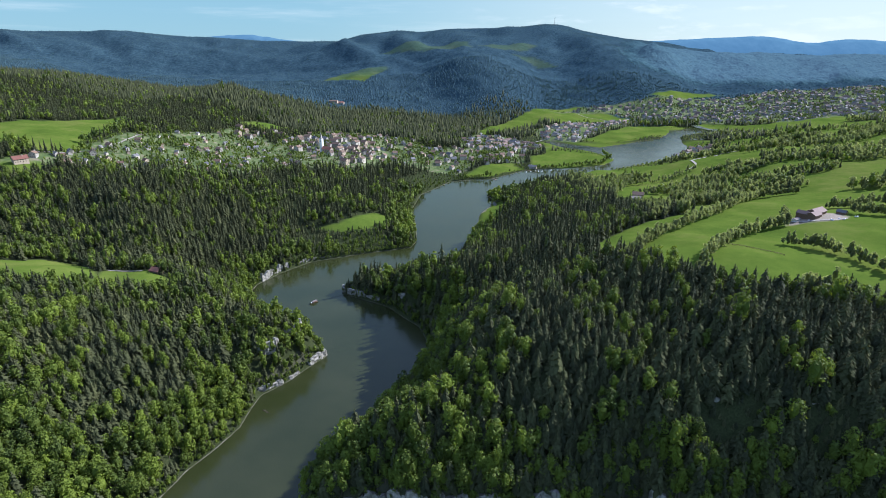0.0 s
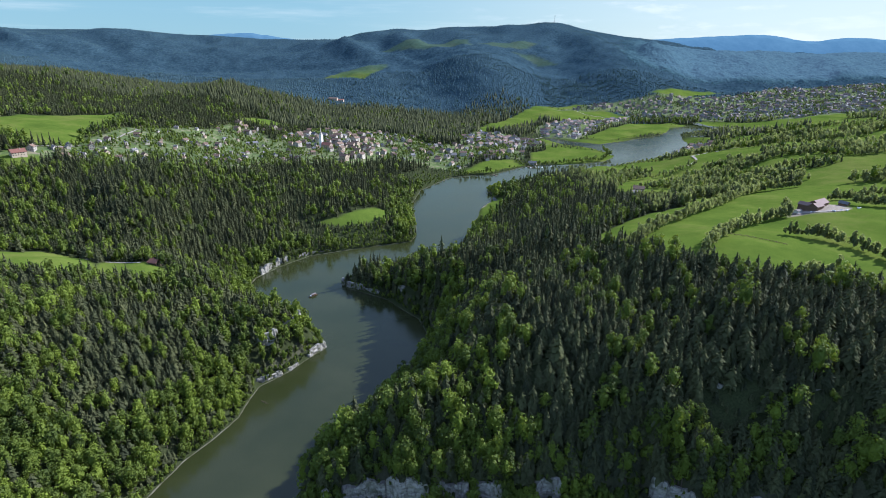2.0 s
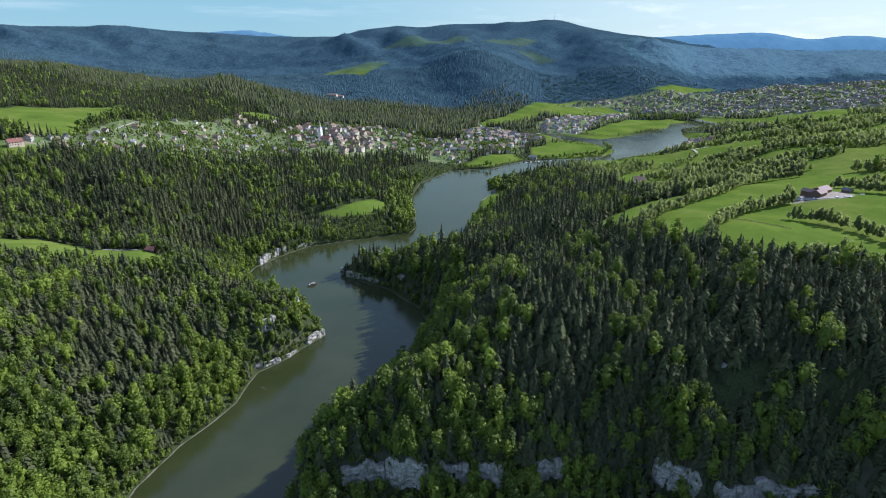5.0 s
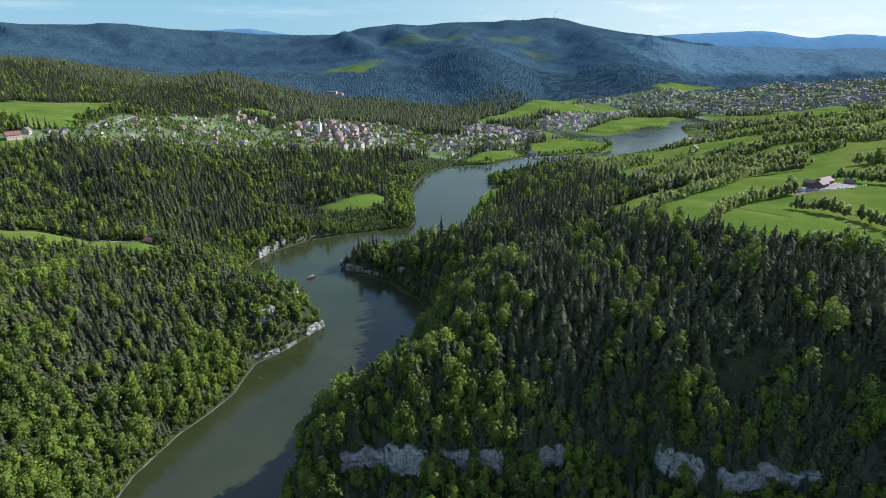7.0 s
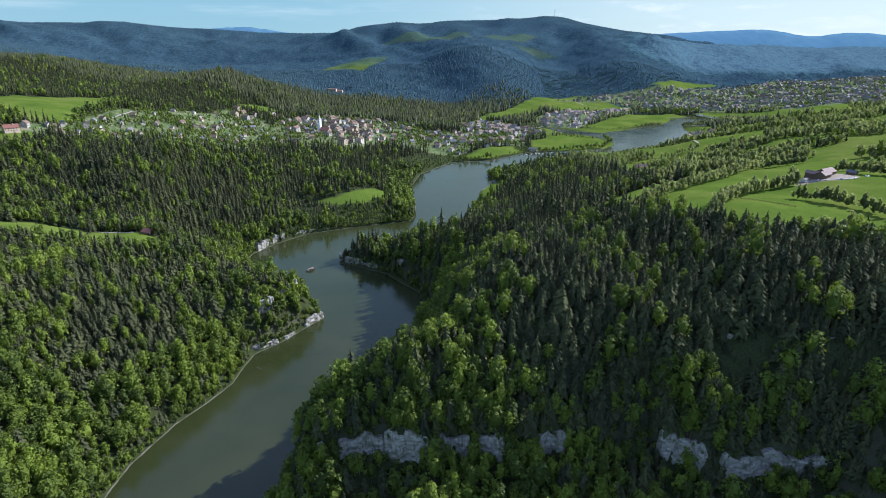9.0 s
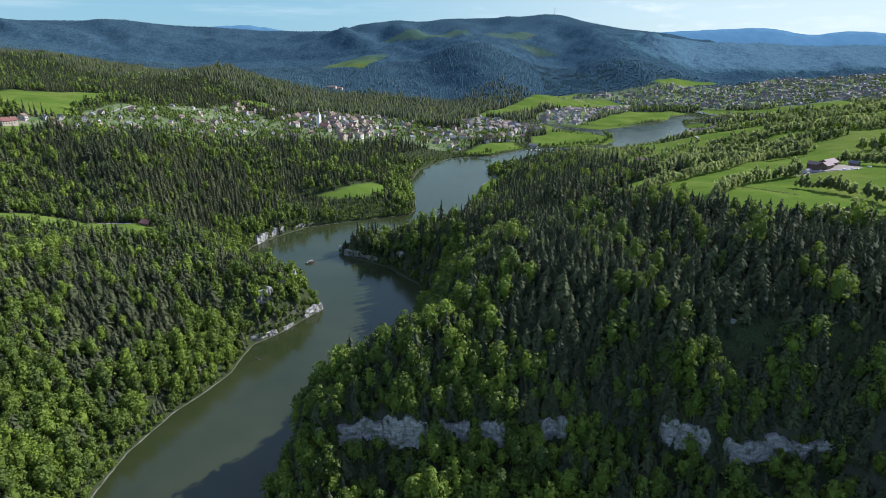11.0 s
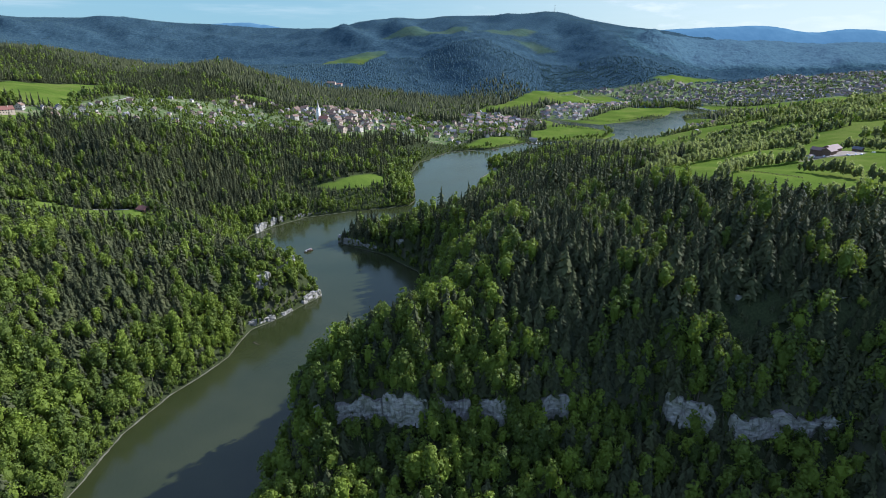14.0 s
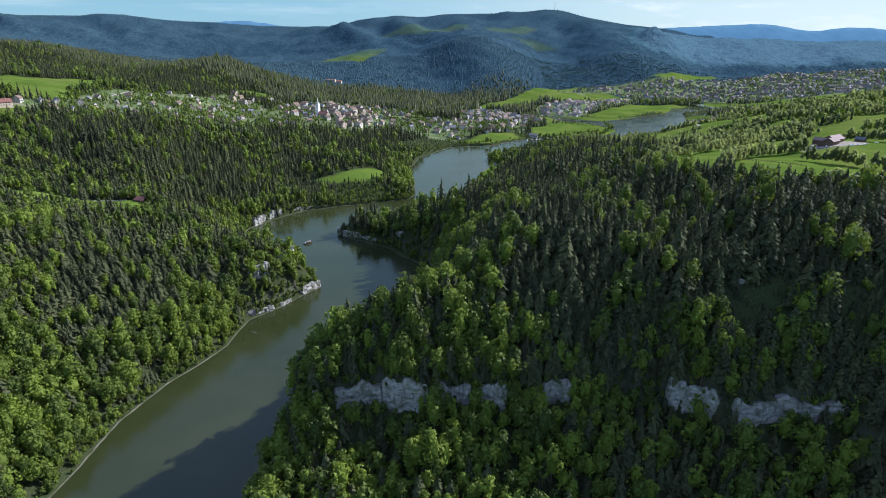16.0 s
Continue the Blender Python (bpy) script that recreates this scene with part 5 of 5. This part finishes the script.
def road(name, line, width, label, mat):
    p = np.array(line, float)
    s = np.concatenate([[0], np.cumsum(np.hypot(*np.diff(p, axis=0).T))])
    u = np.arange(0, s[-1] + 3, 3.0)
    x, y = np.interp(u, s, p[:, 0]), np.interp(u, s, p[:, 1])
    k = np.ones(9) / 9
    x, y = np.convolve(np.pad(x, 4, "edge"), k, "valid"), np.convolve(np.pad(y, 4, "edge"), k, "valid")
    tx, ty = np.gradient(x), np.gradient(y)
    ln = np.hypot(tx, ty)
    offs = np.linspace(-0.5, 0.5, 5) * width
    vx, vy = x[:, None] + (ty / ln)[:, None] * offs, y[:, None] - (tx / ln)[:, None] * offs
    z, _ = land(vx, vy)
    z = z.reshape(vx.shape)
    z = np.maximum(z, z.mean(1, keepdims=True)) + 0.45
    n, c = vx.shape
    i = (np.arange(n - 1)[:, None] * c + np.arange(c - 1)[None]).ravel()
    me = mesh_from(name, np.stack([vx, vy, z], 2).reshape(-1, 3), np.stack([i, i + 1, i + c + 1, i + c], 1), [mat], smooth_shade=True)
    tagged(new(name, me), label, "road", kind="structure")


road("road_1", [(-352, 1190), (-350, 1230), (-335, 1320), (-305, 1386)], 6, "pale village road climbing to the church", M_ASPHALT)
road("road_2", [(540, 1190), (582, 1236), (606, 1326), (700, 1420), (788, 1524), (881, 1560)], 5, "pale lane winding through hillside meadows", M_ASPHALT)
road("road_3", [(388, 590), (400, 580), (430, 574), (452, 578)], 4, "pale gravel farm track beside the barns", M_ASPHALT)
road("road_4", [(-680, 900), (-655, 940), (-640, 990), (-640, 1060), (-640, 1130), (-650, 1200)], 4, "pale lane between terrace houses", M_ASPHALT)
road("road_5", [(-420, 590), (-380, 585), (-345, 578)], 3, "pale track across the meadow to the chalet", M_ASPHALT)
road("road_6", [(600, 2560), (640, 2500), (700, 2470), (720, 2420)], 4.5, "pale road across the valley meadow", M_ASPHALT)
road("road_7", [(-200, 1850), (0, 1800), (200, 1790), (420, 2080), (600, 2340), (860, 2520), (1200, 2640)], 6, "grey main road along the valley floor", M_ASPHALT)

road("river_1", [(1010, 2420), (1045, 2390), (1075, 2310), (1120, 2240), (1080, 2190), (1000, 2110), (960, 2150), (930, 2150)], 34, "silvery river bends through the marsh", M_WATER)
road("river_2", [(900, 1990), (930, 2005), (985, 1975), (1040, 1990)], 26, "silvery river backwater in the marsh", M_WATER)


def field_fence():
    """Posts and two rails across the pasture."""
    p = np.array([(278, 496), (290, 488), (301, 478), (313, 462)], float)
    s = np.concatenate([[0], np.cumsum(np.hypot(*np.diff(p, axis=0).T))])
    fence = empty("fence", pose(0, 0, 0))
    u = np.arange(0, s[-1], 3.0)
    x, y = np.interp(u, s, p[:, 0]), np.interp(u, s, p[:, 1])
    z, _ = land(x, y)
    post_mesh = None
    for a, b, c in zip(x, y, z):
        if post_mesh is None:
            ob = part("post", boxed(-0.14, 0.14, -0.14, 0.14, -0.4, 1.4), M_WOOD, fence)
            post_mesh = ob.data
        else:
            ob = new("post", post_mesh)
            ob.parent = fence
        ob.location = (a, b, c)
    for h in (0.65, 1.15):
        bm = bmesh.new()
        for i in range(len(x) - 1):
            q = [bm.verts.new((x[j], y[j], z[j] + h + k)) for j, k in ((i, -0.08), (i + 1, -0.08), (i + 1, 0.08), (i, 0.08))]
            q2 = [bm.verts.new(v.co + Vector((0.08, 0.08, 0))) for v in q]
            bm.faces.new(q)
            bm.faces.new(q2[::-1])
            for k in range(4):
                bm.faces.new((q[k], q2[k], q2[(k + 1) % 4], q[(k + 1) % 4]))
        part("rail", bm, M_WOOD, fence)
    tagged(fence, "weathered wooden post and rail fence across the pasture", "fence")


field_fence()


def hull(length, beam, depth, stations=9):
    """A pointed boat's hull with a flat transom, open on top."""
    bm = bmesh.new()
    rings = []
    for i in range(stations):
        u = i / (stations - 1)
        w = beam / 2 * (1 - max(0, (u - 0.45) / 0.55) ** 2.2) + 0.03
        y = (u - 0.5) * length
        sheer = depth * (1 + 0.25 * u * u)
        rings.append([bm.verts.new(c) for c in ((-w, y, sheer), (-w * 0.8, y, 0.1), (0, y, -0.35), (w * 0.8, y, 0.1), (w, y, sheer),
                                                (w * 0.88, y, sheer - 0.12), (0, y, 0.35), (-w * 0.88, y, sheer - 0.12))])
    for a, b in zip(rings, rings[1:]):
        for k in range(8):
            bm.faces.new((a[k], b[k], b[(k + 1) % 8], a[(k + 1) % 8]))
    bm.faces.new(rings[0])
    bm.faces.new(rings[-1][::-1])
    bmesh.ops.recalc_face_normals(bm, faces=bm.faces)
    return bm


def tour_boat(x, y, turn):
    """A small excursion boat with a canopy on posts."""
    ob = empty("tour_boat", pose(x, y, 0.05, 0, 0, turn))
    part("hull", hull(13, 3.4, 1.0), M_WOOD, ob, "brown hull")
    roof = prism([(-1.7, 2.75), (0, 3.05), (1.7, 2.75), (1.7, 2.85), (0, 3.17), (-1.7, 2.85)], -5.2, 2.6)
    part("canopy", roof, M_METAL, ob, "weathered grey canopy")
    for sx in (-1.5, 1.5):
        for yy in (-5.0, -1.4, 2.4):
            part("post", boxed(sx - 0.05, sx + 0.05, yy - 0.05, yy + 0.05, 0.9, 2.8), M_METAL, ob)
    for yy in (-4.4, -3.0, -1.6, -0.2, 1.2):
        part("bench", boxed(-1.3, 1.3, yy - 0.25, yy + 0.25, 0.4, 0.95), M_WOOD, ob)
    part("wheelhouse", boxed(-0.9, 0.9, 2.8, 4.2, 0.4, 2.3), M_WHITE, ob)
    part("windscreen", boxed(-0.75, 0.75, 4.2, 4.26, 1.4, 2.1), M_GLASS, ob)
    tagged(ob, "small brown excursion boat with a grey canopy on the lake", "boat")


tour_boat(-173, 655, 140)


def wake(x, y, turn):
    """Low swells that spread in a V behind the boat, with cross waves between them."""
    m = pose(x, y, 0.0, 0, 0, turn)
    bm = bmesh.new()
    lines = []
    for side in (-1, 1):
        for lag in (0, 7, 14):
            lines.append([(side * (1.2 + 0.24 * u + 0.001 * u * u), -4 - lag - u) for u in np.linspace(0, 62 - lag, 22)])
    for back_off in (12, 19, 27, 36, 46, 57):
        half = 0.2 * back_off
        lines.append([(half * w, -6 - back_off + 2.5 * w * w) for w in np.linspace(-1, 1, 13)])
    for line in lines:
        rows = []
        for i, (a, b) in enumerate(line):
            c, d = line[min(i + 1, len(line) - 1)], line[max(i - 1, 0)]
            tx, ty = c[0] - d[0], c[1] - d[1]
            ln = math.hypot(tx, ty)
            nx, ny = ty / ln, -tx / ln
            fade = 0.22 * math.sin(math.pi * min(0.98, max(0.02, i / (len(line) - 1)))) + 0.012
            rows.append([bm.verts.new(m @ Vector((a + nx * o, b + ny * o, h))) for o, h in ((-1.1, -0.05), (0, fade), (1.1, -0.05))])
        for p, q in zip(rows, rows[1:]):
            for j in (0, 1):
                bm.faces.new((p[j], q[j], q[j + 1], p[j + 1]))
    bmesh.ops.recalc_face_normals(bm, faces=bm.faces)
    me = bpy.data.meshes.new("water_wake")
    bm.to_mesh(me)
    bm.free()
    me.materials.append(M_WATER)
    for p in me.polygons:
        p.use_smooth = True
    tagged(new("water_wake", me), "low waves spreading over the green lake behind a boat", "water", kind="structure")


wake(-173, 655, 140)


def moored_boats():
    master = None
    r = random.Random(5)
    for i in range(9):
        x, y = 228 + i * 9 + r.uniform(-4, 4), 1464 + i * 4.5 + r.uniform(-9, 9)
        m = pose(x, y, 0.05, 0, 0, -20 + r.uniform(-12, 12))
        if edge_distance(np.array([x]), np.array([y]), SHORE)[0] > -4:
            continue
        if master is None:
            master = empty("motorboat", m)
            part("hull", hull(6.5, 2.2, 0.8), M_WHITE, master)
            part("cabin", boxed(-0.8, 0.8, -0.4, 1.8, 0.4, 1.5), M_WHITE, master)
            part("windscreen", boxed(-0.7, 0.7, 1.8, 1.86, 0.9, 1.4), M_GLASS, master)
            tagged(master, "small white motorboat moored near the landing", "boat", "moored boats")
        else:
            copy_thing(master, m)


moored_boats()


def jetty(x, y, turn, length):
    ob = empty("jetty", pose(x, y, 0, 0, 0, turn))
    for i in range(int(length / 1.2)):
        part("plank", boxed(-1.4, 1.4, i * 1.2, i * 1.2 + 1.1, 0.55, 0.68), M_WOOD, ob)
    for i in range(int(length / 5) + 1):
        for s in (-1.3, 1.3):
            part("pile", boxed(s - 0.14, s + 0.14, i * 5 - 0.14, i * 5 + 0.14, -3, 1.1), M_WOOD, ob)
    tagged(ob, "plank jetty on wooden piles reaching into the lake", "jetty")


jetty(128, 1392, -150, 22)
jetty(232, 1496, -140, 26)


def boathouse():
    x, y = 252, 1512
    house("boathouse", pose(x, y, ground_z(x, y) + 0.2, 0, 0, 65), 12, 22, 6, 4, M_WALL, M_SLATE, "white lakeside inn with a dark roof", True, True, "landmarks")
    x, y = 112, 1132
    house("boathouse", pose(x, y, ground_z(x, y) + 0.2, 0, 0, 20), 6, 9, 3, 2, M_WALL, M_SLATE, "small pale boathouse at the meadow's edge", False, False, "landmarks")


boathouse()


def driftwood():
    bm = bmesh.new()
    bmesh.ops.create_cone(bm, cap_ends=True, segments=7, radius1=0.35, radius2=0.12, depth=9)
    bmesh.ops.rotate(bm, verts=bm.verts, matrix=Matrix.Rotation(radians(90), 3, "X"))
    for v in bm.verts:
        v.co.x += 0.5 * math.sin(v.co.y * 0.6)
    for k in range(5):
        q = bmesh.ops.create_cone(bm, cap_ends=True, segments=5, radius1=0.12, radius2=0.03, depth=3.0)["verts"]
        bmesh.ops.rotate(bm, verts=q, matrix=Matrix.Rotation(radians(60 + 20 * k), 3, "Z") @ Matrix.Rotation(radians(75), 3, "X"))
        bmesh.ops.translate(bm, verts=q, vec=(0.7, -3 + k * 1.5, 0.25))
    me = bpy.data.meshes.new("fallen_tree")
    bm.to_mesh(me)
    bm.free()
    me.materials.append(M_BARK)
    ob = new("fallen_tree", me)
    ob.matrix_world = pose(-166, 424, 0.1, 0, 0, 60)
    tagged(ob, "bare fallen tree lying in the water by the bank", "driftwood")


driftwood()
